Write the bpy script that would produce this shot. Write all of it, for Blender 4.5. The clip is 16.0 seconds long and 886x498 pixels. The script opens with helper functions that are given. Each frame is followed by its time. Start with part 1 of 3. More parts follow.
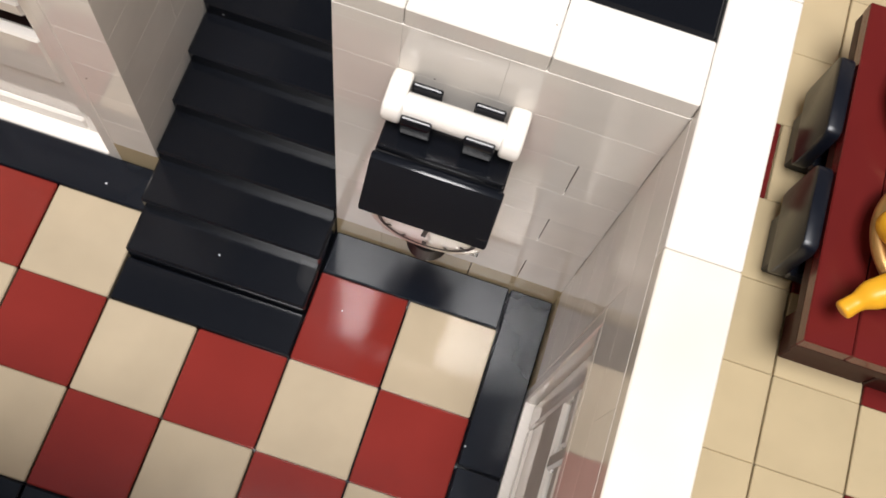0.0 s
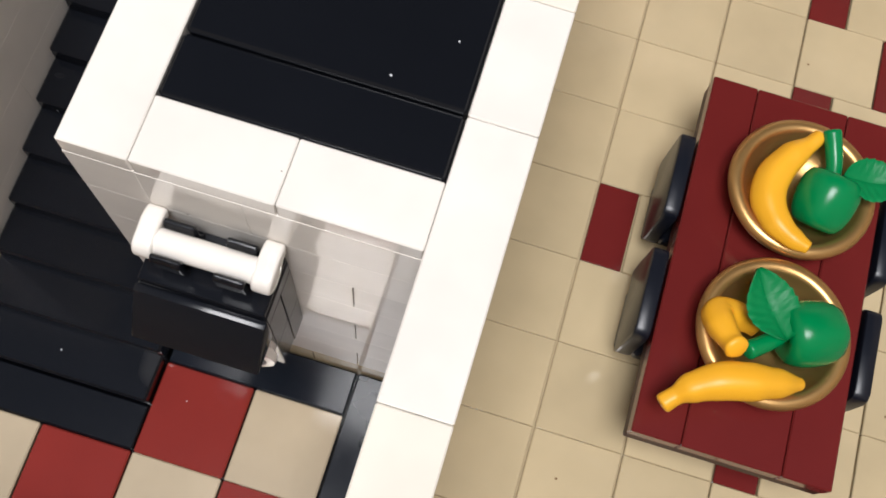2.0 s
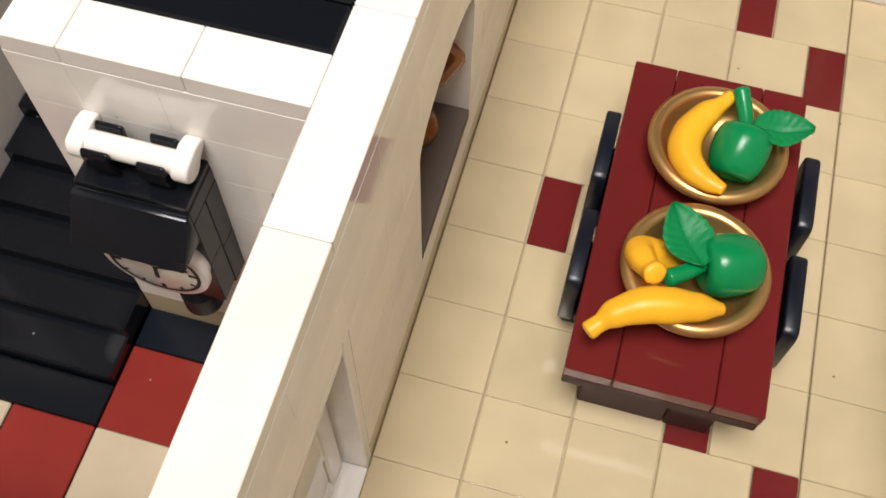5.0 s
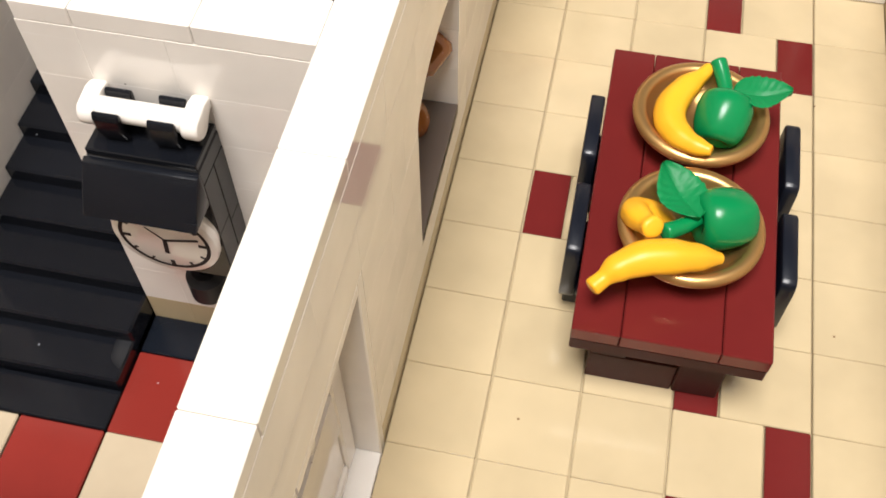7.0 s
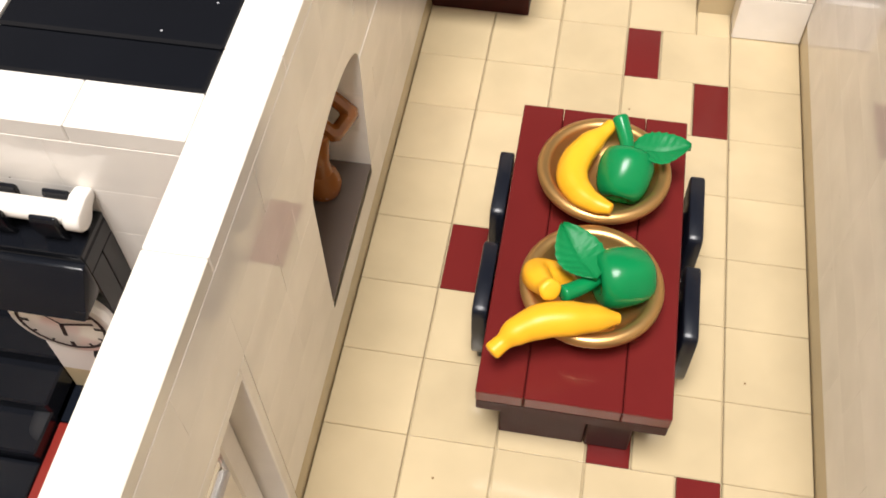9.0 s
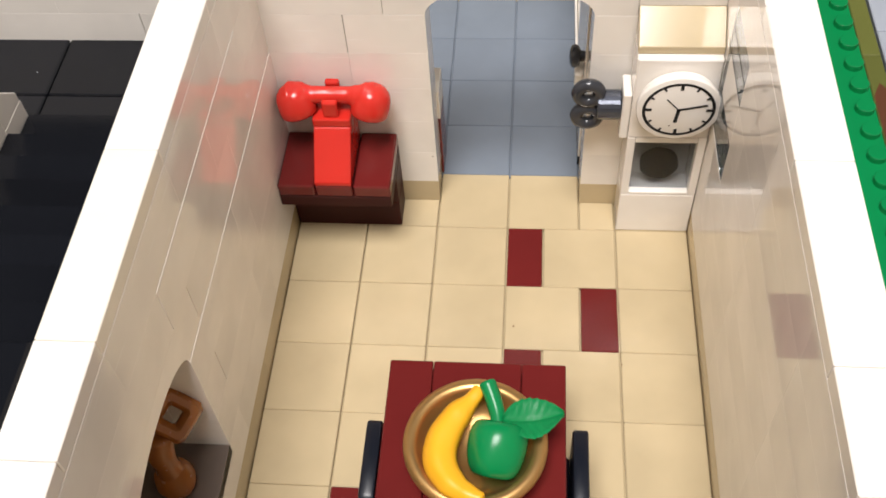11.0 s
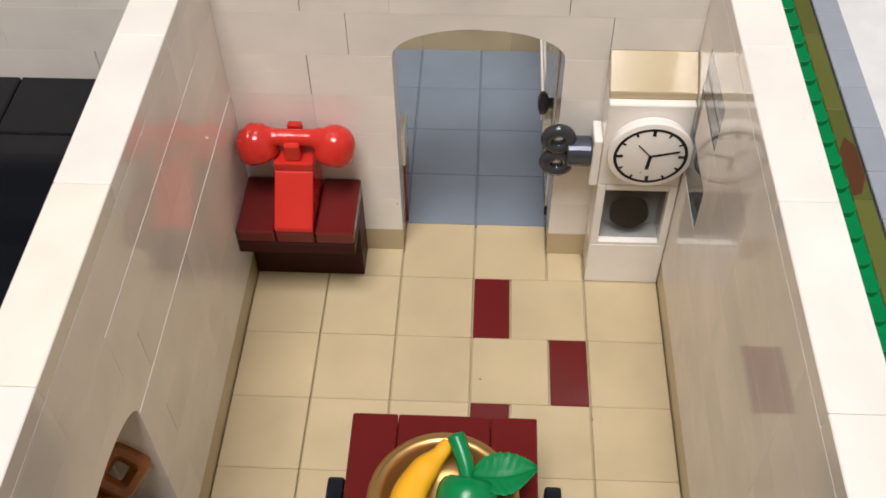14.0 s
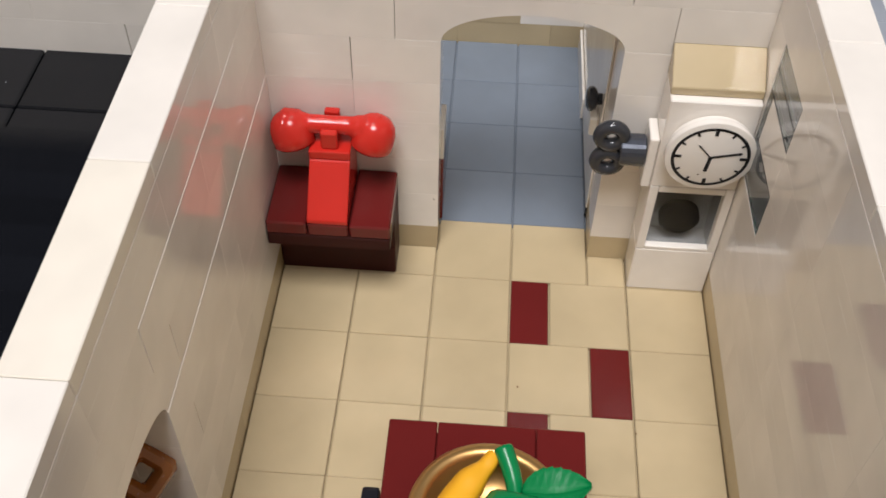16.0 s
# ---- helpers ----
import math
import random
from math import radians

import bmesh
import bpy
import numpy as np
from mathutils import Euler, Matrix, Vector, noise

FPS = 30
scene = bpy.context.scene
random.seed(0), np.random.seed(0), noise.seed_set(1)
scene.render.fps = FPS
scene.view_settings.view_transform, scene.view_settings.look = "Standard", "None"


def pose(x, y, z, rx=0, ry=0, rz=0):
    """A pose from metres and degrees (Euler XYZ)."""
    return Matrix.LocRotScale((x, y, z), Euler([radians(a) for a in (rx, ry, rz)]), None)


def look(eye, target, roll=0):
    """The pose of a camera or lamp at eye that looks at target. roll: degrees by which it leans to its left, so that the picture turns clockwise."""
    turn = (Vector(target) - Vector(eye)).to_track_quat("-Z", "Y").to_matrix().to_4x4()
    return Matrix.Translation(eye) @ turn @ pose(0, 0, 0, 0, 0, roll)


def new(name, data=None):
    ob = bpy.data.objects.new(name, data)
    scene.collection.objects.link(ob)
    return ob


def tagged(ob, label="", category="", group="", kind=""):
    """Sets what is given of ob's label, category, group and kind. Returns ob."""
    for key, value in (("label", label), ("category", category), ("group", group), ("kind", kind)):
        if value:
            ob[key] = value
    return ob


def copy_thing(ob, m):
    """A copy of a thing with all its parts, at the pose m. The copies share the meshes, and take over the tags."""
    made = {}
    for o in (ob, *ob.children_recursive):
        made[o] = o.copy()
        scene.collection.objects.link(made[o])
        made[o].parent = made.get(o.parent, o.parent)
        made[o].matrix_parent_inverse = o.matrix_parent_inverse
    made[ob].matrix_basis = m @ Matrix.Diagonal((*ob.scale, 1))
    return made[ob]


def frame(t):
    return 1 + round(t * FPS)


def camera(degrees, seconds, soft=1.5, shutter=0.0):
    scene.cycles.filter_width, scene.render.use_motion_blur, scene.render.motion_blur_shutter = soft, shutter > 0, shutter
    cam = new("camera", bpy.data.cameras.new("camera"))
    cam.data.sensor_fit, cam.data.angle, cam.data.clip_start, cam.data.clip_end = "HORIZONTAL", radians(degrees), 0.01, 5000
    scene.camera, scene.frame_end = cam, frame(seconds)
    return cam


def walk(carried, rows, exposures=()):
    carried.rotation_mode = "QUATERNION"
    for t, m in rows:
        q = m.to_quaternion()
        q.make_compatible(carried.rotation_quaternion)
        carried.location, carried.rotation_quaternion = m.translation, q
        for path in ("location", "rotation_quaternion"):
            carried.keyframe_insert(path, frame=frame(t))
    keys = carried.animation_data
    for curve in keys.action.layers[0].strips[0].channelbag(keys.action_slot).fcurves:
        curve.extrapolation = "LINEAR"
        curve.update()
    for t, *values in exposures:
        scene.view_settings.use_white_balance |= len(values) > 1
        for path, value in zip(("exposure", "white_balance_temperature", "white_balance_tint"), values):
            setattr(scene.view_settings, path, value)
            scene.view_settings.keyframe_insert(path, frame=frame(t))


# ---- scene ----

S = 0.008  # one stud pitch; every size below is in studs

cam = camera(47.44, 16.0, soft=1.7)
ROWS = [
    (0, -3.390, -22.810, 20.930, 2.260, -71.090, 16.270),
    (0.5, -3.069, -21.895, 21.086, 4.323, -70.841, 14.506),
    (1, -2.817, -19.224, 21.471, 4.566, -71.489, 12.833),
    (1.5, -1.945, -19.281, 21.511, 3.598, -72.131, 13.552),
    (2, -0.433, -19.914, 21.803, 4.897, -71.697, 12.359),
    (2.5, 0.760, -22.195, 22.032, 6.813, -70.331, 10.743),
    (3, 1.876, -24.099, 22.320, 7.714, -69.544, 9.439),
    (3.5, 2.324, -23.247, 22.307, 10.032, -68.844, 6.953),
    (4, 2.331, -22.444, 22.020, 14.933, -67.360, 2.665),
    (4.2, 3.150, -22.640, 21.870, 15.930, -66.580, 1.450),
    (6.3, 2.600, -25.373, 20.540, 12.150, -55.600, 0.600),
    (6.5, 2.571, -25.579, 20.448, 11.827, -55.845, 0.646),
    (7, 3.124, -26.255, 20.312, 12.261, -56.029, -0.615),
    (7.5, 3.755, -26.520, 20.120, 12.990, -54.900, -2.160),
    (8, 3.696, -26.550, 20.272, 12.317, -54.919, -1.380),
    (8.5, 4.298, -26.799, 20.235, 13.413, -54.554, -2.650),
    (9, 4.769, -25.162, 21.188, 11.319, -55.429, -1.717),
    (9.5, 5.577, -22.428, 22.113, 11.479, -54.957, -4.153),
    (10, 6.383, -20.123, 22.789, 11.066, -54.893, -5.058),
    (10.2, 6.560, -19.700, 22.790, 11.150, -54.650, -5.950),
    (12.3, 6.542, -19.996, 21.804, 3.700, -49.380, -1.420),
    (12.5, 6.591, -19.915, 21.891, 4.075, -49.285, -1.638),
    (13, 6.520, -19.826, 21.910, 3.880, -49.180, -1.460),
    (13.5, 6.579, -19.737, 21.992, 4.122, -49.133, -1.593),
    (14, 6.238, -19.541, 21.554, 3.511, -49.209, -1.100),
    (14.5, 6.105, -20.020, 21.086, 3.361, -48.741, -0.805),
    (15, 5.883, -19.906, 20.902, 2.469, -48.583, -0.020),
    (15.5, 5.595, -19.175, 20.790, 2.313, -48.972, 0.400),
    (16, 5.079, -18.815, 20.454, 2.974, -49.020, 1.331),
]
EXPOSURE = [(0.0, -0.40, 6280, 11), (0.5, -0.42, 6280, 11), (1.0, -0.45, 6270, 11), (2.0, -0.60, 6140, 11), (3.0, -0.40, 6310, 11), (3.5, -0.29, 6450, 11), (4.0, -0.41, 6420, 11), (6.5, -0.18, 6450, 11), (7.0, 0.0, 6450, 11), (8.0, 0.04, 6500, 11), (10.0, -0.04, 6500, 12), (12.5, -0.59, 6350, 12), (15.0, -0.65, 6350, 12), (16.0, -0.69, 6250, 12)]
walk(cam, [(t, pose(S * x, S * y, S * z, 90 + pitch, 0, yaw) @ pose(0, 0, 0, 0, 0, roll)) for t, x, y, z, yaw, pitch, roll in ROWS], EXPOSURE)

# ---- light: a hand-graded glow for the unseen room, and a ceiling lamp ----
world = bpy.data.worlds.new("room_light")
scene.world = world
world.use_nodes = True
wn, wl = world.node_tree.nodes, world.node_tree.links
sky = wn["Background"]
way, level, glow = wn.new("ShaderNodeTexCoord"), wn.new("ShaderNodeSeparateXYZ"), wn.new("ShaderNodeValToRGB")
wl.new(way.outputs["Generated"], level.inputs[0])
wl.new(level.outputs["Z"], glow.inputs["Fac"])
# graded by hand: brightest at middle height, to light the inner walls
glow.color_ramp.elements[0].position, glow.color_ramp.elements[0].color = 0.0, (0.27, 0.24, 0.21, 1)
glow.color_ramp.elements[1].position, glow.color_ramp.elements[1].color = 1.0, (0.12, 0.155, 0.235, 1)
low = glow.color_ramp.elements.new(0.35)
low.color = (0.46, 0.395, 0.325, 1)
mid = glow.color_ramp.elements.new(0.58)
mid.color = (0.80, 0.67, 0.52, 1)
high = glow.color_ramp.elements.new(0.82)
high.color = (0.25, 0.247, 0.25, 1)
# north dimmed to keep glossy tops dark, south dimmed too; east and west lifted
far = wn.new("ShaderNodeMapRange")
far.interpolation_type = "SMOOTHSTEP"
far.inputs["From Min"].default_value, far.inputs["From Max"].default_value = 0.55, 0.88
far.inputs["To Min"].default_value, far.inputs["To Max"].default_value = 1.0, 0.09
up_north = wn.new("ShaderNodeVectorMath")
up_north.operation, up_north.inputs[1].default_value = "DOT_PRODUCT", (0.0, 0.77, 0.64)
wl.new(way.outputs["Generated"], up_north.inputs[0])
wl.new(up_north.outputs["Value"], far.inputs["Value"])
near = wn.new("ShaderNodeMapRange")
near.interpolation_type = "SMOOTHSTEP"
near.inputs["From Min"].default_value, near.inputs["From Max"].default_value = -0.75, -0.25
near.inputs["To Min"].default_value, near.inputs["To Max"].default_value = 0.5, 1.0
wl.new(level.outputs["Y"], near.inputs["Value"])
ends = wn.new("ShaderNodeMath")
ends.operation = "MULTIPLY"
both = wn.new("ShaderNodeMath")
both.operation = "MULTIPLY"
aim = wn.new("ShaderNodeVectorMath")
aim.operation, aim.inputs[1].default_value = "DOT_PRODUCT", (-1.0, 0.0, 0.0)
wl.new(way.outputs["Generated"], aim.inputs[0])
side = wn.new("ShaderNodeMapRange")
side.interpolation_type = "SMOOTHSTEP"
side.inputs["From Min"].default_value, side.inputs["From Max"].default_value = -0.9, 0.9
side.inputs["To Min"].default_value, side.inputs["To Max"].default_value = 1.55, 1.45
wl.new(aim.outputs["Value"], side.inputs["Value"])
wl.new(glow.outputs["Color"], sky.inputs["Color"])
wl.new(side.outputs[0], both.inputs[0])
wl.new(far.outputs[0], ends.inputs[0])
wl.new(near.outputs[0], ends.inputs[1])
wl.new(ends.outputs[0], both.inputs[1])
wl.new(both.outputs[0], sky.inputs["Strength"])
lamp_data = bpy.data.lights.new("ceiling_lamp", "AREA")
lamp_data.shape, lamp_data.size, lamp_data.size_y = "RECTANGLE", 0.55, 0.55
lamp_data.energy, lamp_data.color = 38.5, (1.0, 0.965, 0.925)
lamp = new("ceiling_lamp", lamp_data)
lamp.matrix_world = look((-0.025, -0.49, 1.47), (0.03, -0.09, 0.0))
# unseen source, added for the glare on a red hall tile
spot_data = bpy.data.lights.new("glint_light", "AREA")
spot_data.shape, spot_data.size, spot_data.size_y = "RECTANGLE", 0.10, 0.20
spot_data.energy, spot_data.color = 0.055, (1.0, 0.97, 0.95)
spot = new("glint_light", spot_data)
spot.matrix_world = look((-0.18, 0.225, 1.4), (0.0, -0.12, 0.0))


# ---- materials ----
def plastic(name, colour, rough=0.16, vary=0.05, metal=0.0, dirt=0.12, wave=0.02, grain=0.0, ior=1.5, speck=None, scratch=0.0):
    """Moulded plastic: a slightly wavy gloss, fine dust and scuffs, and a small shift of tone from piece to piece."""
    m = bpy.data.materials.new(name)
    m.use_nodes = True
    n, l = m.node_tree.nodes, m.node_tree.links
    b = n["Principled BSDF"]
    co, info, off, add = n.new("ShaderNodeTexCoord"), n.new("ShaderNodeObjectInfo"), n.new("ShaderNodeVectorMath"), n.new("ShaderNodeVectorMath")
    off.operation, off.inputs[1].default_value = "SCALE", (0, 0, 0)
    comb = n.new("ShaderNodeCombineXYZ")
    for k in range(3):
        l.new(info.outputs["Random"], comb.inputs[k])
    l.new(comb.outputs[0], off.inputs[0])
    off.inputs["Scale"].default_value = 3.7
    l.new(co.outputs["Object"], add.inputs[0])
    l.new(off.outputs[0], add.inputs[1])
    big, fine = n.new("ShaderNodeTexNoise"), n.new("ShaderNodeTexNoise")
    big.inputs["Scale"].default_value, big.inputs["Detail"].default_value = 70, 3
    fine.inputs["Scale"].default_value, fine.inputs["Detail"].default_value = 900, 4
    for t in (big, fine):
        l.new(add.outputs[0], t.inputs["Vector"])
    hsv = n.new("ShaderNodeHueSaturation")
    hsv.inputs["Color"].default_value = (*colour, 1)
    tone = n.new("ShaderNodeMapRange")
    tone.inputs["To Min"].default_value, tone.inputs["To Max"].default_value = 1 - vary, 1 + vary
    l.new(info.outputs["Random"], tone.inputs["Value"])
    l.new(tone.outputs[0], hsv.inputs["Value"])
    mix = n.new("ShaderNodeMix")
    mix.data_type = "RGBA"
    mix.blend_type = "MULTIPLY"
    ramp = n.new("ShaderNodeMapRange")
    ramp.inputs["From Min"].default_value, ramp.inputs["From Max"].default_value = 0.3, 0.7
    ramp.inputs["To Min"].default_value, ramp.inputs["To Max"].default_value = 1 - dirt, 1.0
    l.new(big.outputs["Fac"], ramp.inputs["Value"])
    mix.inputs["Factor"].default_value = 1.0
    l.new(hsv.outputs[0], mix.inputs["A"])
    l.new(ramp.outputs[0], mix.inputs["B"])
    l.new(mix.outputs["Result"], b.inputs["Base Color"])
    ro = n.new("ShaderNodeMapRange")
    ro.inputs["From Min"].default_value, ro.inputs["From Max"].default_value = 0.35, 0.75
    ro.inputs["To Min"].default_value, ro.inputs["To Max"].default_value = rough, rough + 0.03
    l.new(fine.outputs["Fac"], ro.inputs["Value"])
    l.new(ro.outputs[0], b.inputs["Roughness"])
    b.inputs["Metallic"].default_value = metal
    b.inputs["IOR"].default_value = ior
    if speck:
        # sparse grains of dust: a few cells of a fine cell pattern carry one small dot
        cell, near, some, dot, over = n.new("ShaderNodeTexVoronoi"), n.new("ShaderNodeMath"), n.new("ShaderNodeMath"), n.new("ShaderNodeMath"), n.new("ShaderNodeMix")
        cell.inputs["Scale"].default_value = speck[1]
        split = n.new("ShaderNodeSeparateColor")
        l.new(add.outputs[0], cell.inputs["Vector"])
        l.new(cell.outputs["Color"], split.inputs[0])
        near.operation, near.inputs[1].default_value = "LESS_THAN", speck[2]
        some.operation, some.inputs[1].default_value = "GREATER_THAN", speck[3]
        dot.operation = "MULTIPLY"
        l.new(cell.outputs["Distance"], near.inputs[0])
        l.new(split.outputs[0], some.inputs[0])
        l.new(near.outputs[0], dot.inputs[0])
        l.new(some.outputs[0], dot.inputs[1])
        over.data_type = "RGBA"
        over.inputs["B"].default_value = (*speck[0], 1)
        l.new(dot.outputs[0], over.inputs["Factor"])
        l.new(mix.outputs["Result"], over.inputs["A"])
        l.new(over.outputs["Result"], b.inputs["Base Color"])
    bump = n.new("ShaderNodeBump")
    bump.inputs["Strength"].default_value, bump.inputs["Distance"].default_value = wave, 0.002
    l.new(big.outputs["Fac"], bump.inputs["Height"])
    if scratch:
        # thin slanting scuffs that catch the light
        line, keep, fade, place = n.new("ShaderNodeTexNoise"), n.new("ShaderNodeMapRange"), n.new("ShaderNodeMix"), n.new("ShaderNodeMapping")
        place.inputs["Scale"].default_value, place.inputs["Rotation"].default_value = (70, 70, 1500), (radians(24), radians(17), 0)
        line.inputs["Scale"].default_value, line.inputs["Detail"].default_value = 1.0, 1.0
        l.new(add.outputs[0], place.inputs["Vector"])
        l.new(place.outputs[0], line.inputs["Vector"])
        keep.inputs["From Min"].default_value, keep.inputs["From Max"].default_value = 0.70, 0.76
        keep.inputs["To Max"].default_value = scratch
        l.new(line.outputs["Fac"], keep.inputs["Value"])
        fade.data_type = "RGBA"
        fade.inputs["B"].default_value = (0.95, 0.93, 0.90, 1)
        l.new(keep.outputs[0], fade.inputs["Factor"])
        l.new(b.inputs["Base Color"].links[0].from_socket, fade.inputs["A"])
        l.new(fade.outputs["Result"], b.inputs["Base Color"])
    if grain:
        b2 = n.new("ShaderNodeBump")
        b2.inputs["Strength"].default_value, b2.inputs["Distance"].default_value = grain, 0.0004
        l.new(fine.outputs["Fac"], b2.inputs["Height"])
        l.new(bump.outputs[0], b2.inputs["Normal"])
        bump = b2
    l.new(bump.outputs[0], b.inputs["Normal"])
    return m


def glass(name, colour, rough=0.02, ior=1.48):
    m = bpy.data.materials.new(name)
    m.use_nodes = True
    b = m.node_tree.nodes["Principled BSDF"]
    b.inputs["Base Color"].default_value = (*colour, 1)
    b.inputs["Transmission Weight"].default_value = 1.0
    b.inputs["Roughness"].default_value, b.inputs["IOR"].default_value = rough, ior
    return m


WHITE = plastic("white_plastic", (0.90, 0.85, 0.785), 0.055, 0.012, speck=((0.25, 0.20, 0.15), 260, 0.045, 0.88), scratch=0.35, ior=1.6)
CREAM = plastic("yellowed_white_plastic", (0.86, 0.80, 0.70), 0.12, 0.03)
TAN = plastic("tan_plastic", (0.558, 0.448, 0.274), 0.12, 0.035, speck=((0.22, 0.14, 0.07), 240, 0.06, 0.972))
# the same tan, darkened and greyed to paint in the hall's shade
SHADED_TAN = plastic("shaded_tan_plastic", (0.50, 0.41, 0.285), 0.11, 0.04, speck=((0.22, 0.14, 0.07), 240, 0.06, 0.93))
BLACK = plastic("black_plastic", (0.0062, 0.0071, 0.0098), 0.15, 0.15, ior=1.39, speck=((0.55, 0.56, 0.58), 340, 0.06, 0.84), scratch=0.018)
INK = plastic("blue_black_plastic", (0.0070, 0.0093, 0.0145), 0.17, 0.1, ior=1.38, speck=((0.55, 0.56, 0.58), 340, 0.06, 0.84), scratch=0.018)
NAVY = plastic("satin_black_plastic", (0.0075, 0.0092, 0.0155), 0.29, 0.1, wave=0.004, ior=1.42, speck=((0.45, 0.46, 0.48), 340, 0.05, 0.9))
RED = plastic("red_plastic", (0.225, 0.026, 0.019), 0.10, 0.06, ior=1.45, speck=((0.6, 0.5, 0.5), 260, 0.05, 0.9))
BRIGHT_RED = plastic("bright_red_plastic", (0.58, 0.026, 0.017), 0.17, 0.03)
DARK_RED = plastic("dark_red_plastic", (0.142, 0.0155, 0.0145), 0.17, 0.06, ior=1.42)
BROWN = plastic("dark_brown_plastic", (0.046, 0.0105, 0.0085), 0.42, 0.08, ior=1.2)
BLUE = plastic("sand_blue_plastic", (0.192, 0.228, 0.278), 0.12, 0.05)
GREY = plastic("light_grey_plastic", (0.37, 0.40, 0.455), 0.2, 0.04)
STEEL = plastic("dark_grey_plastic", (0.035, 0.037, 0.043), 0.14, 0.05)
PEARL = plastic("pearl_grey_plastic", (0.085, 0.093, 0.115), 0.20, 0.05, metal=0.6)
GREEN = plastic("green_plastic", (0.002, 0.215, 0.062), 0.24, 0.03, dirt=0.06, wave=0.008, ior=1.40)
LEAF = plastic("leaf_green_plastic", (0.002, 0.205, 0.058), 0.44, 0.03, dirt=0.06, wave=0.006, ior=1.34)
YELLOW = plastic("banana_yellow_plastic", (0.90, 0.44, 0.017), 0.41, 0.03, wave=0.008)
GOLD = plastic("pearl_gold_plastic", (0.62, 0.365, 0.135), 0.33, 0.03, metal=0.86, dirt=0.05, wave=0.006, grain=0.03)
ORANGE = plastic("dark_orange_plastic", (0.31, 0.105, 0.022), 0.25, 0.05)
OLIVE = plastic("olive_plastic", (0.13, 0.14, 0.035), 0.3, 0.1)
SHELF = plastic("dark_shelf_plastic", (0.13, 0.10, 0.082), 0.2, 0.05)
RUST = plastic("rust_plastic", (0.105, 0.04, 0.02), 0.3, 0.1)
PRINT = plastic("black_print", (0.012, 0.012, 0.014), 0.45, 0.0, ior=1.3)
TABLETOP = plastic("white_tabletop", (0.88, 0.87, 0.86), 0.35, 0.0)
SMOKE = glass("smoked_glass", (0.42, 0.46, 0.52))
CLEAR = glass("clear_glass", (0.95, 0.96, 0.97), 0.02, 1.2)
DUSKY = glass("grey_tinted_glass", (0.38, 0.40, 0.42), 0.03, 1.3)


# ---- building helpers ----
def thing(name, at=(0, 0, 0), label="", category="", group="", kind=""):
    ob = new(name)
    ob.empty_display_size = 0.01
    ob.location = Vector(at) * S
    return tagged(ob, label, category, group, kind)


def finish(name, bm, mat, smooth=0):
    bmesh.ops.recalc_face_normals(bm, faces=bm.faces)
    me = bpy.data.meshes.new(name)
    bmesh.ops.scale(bm, vec=(S, S, S), verts=bm.verts)
    bm.to_mesh(me)
    bm.free()
    me.materials.append(mat)
    if smooth:
        me.shade_smooth()
        me.set_sharp_from_angle(angle=radians(smooth))
    return me


def part(name, bm, mat, parent=None, label="", smooth=0):
    """Links a bmesh, given in studs, as one mesh object under its thing."""
    ob = new(name, finish(name, bm, mat, smooth))
    ob.parent = parent
    return tagged(ob, label)


def box(x0, x1, y0, y1, z0, z1, e=0.03, bm=None):
    """A block with chamfered edges."""
    bm = bm or bmesh.new()
    c, h = ((x0 + x1) / 2, (y0 + y1) / 2, (z0 + z1) / 2), ((x1 - x0) / 2, (y1 - y0) / 2, (z1 - z0) / 2)
    e = min(e, *(0.45 * v for v in h))
    v = {}
    for s in [(a, b, d) for a in (-1, 1) for b in (-1, 1) for d in (-1, 1)]:
        for k in range(3):
            v[s, k] = bm.verts.new([c[i] + s[i] * (h[i] - (0 if i == k else e)) for i in range(3)])
    for k in range(3):
        i, j = [a for a in range(3) if a != k]
        for q in (-1, 1):
            ring = []
            for a, b in ((-1, -1), (1, -1), (1, 1), (-1, 1)):
                s = [0, 0, 0]
                s[k], s[i], s[j] = q, a, b
                ring.append(v[tuple(s), k])
            bm.faces.new(ring)
        for a in (-1, 1):
            for b in (-1, 1):
                s, t = [0, 0, 0], [0, 0, 0]
                s[i] = t[i] = a
                s[j] = t[j] = b
                s[k], t[k] = -1, 1
                s, t = tuple(s), tuple(t)
                bm.faces.new([v[s, i], v[t, i], v[t, j], v[s, j]])
    for s in [(a, b, d) for a in (-1, 1) for b in (-1, 1) for d in (-1, 1)]:
        bm.faces.new([v[s, k] for k in range(3)])
    return bm


SHARED = {}


def piece(name, x0, x1, y0, y1, z0, z1, mat, parent, e=0.03):
    """One brick, tile or plate; pieces of one size share a mesh."""
    gap = {"brick": 0.003, "cap_tile": 0.005}.get(name, 0.022)
    across = 0.004 if name == "tile" else gap
    if name == "brick":
        gap, across = (0.0018, 0.001) if x1 - x0 > y1 - y0 else (0.001, 0.0018)
    d = (round(x1 - x0, 3), round(y1 - y0, 3), round(z1 - z0, 3), mat.name, e)
    if d not in SHARED:
        SHARED[d] = finish(name, box(gap, d[0] - gap, across, d[1] - across, 0, d[2] - (0.002 if name == "brick" else 0.004), e), mat)
    ob = new(name, SHARED[d])
    ob.parent = parent
    ob.location = Vector((x0, y0, z0)) * S
    return ob


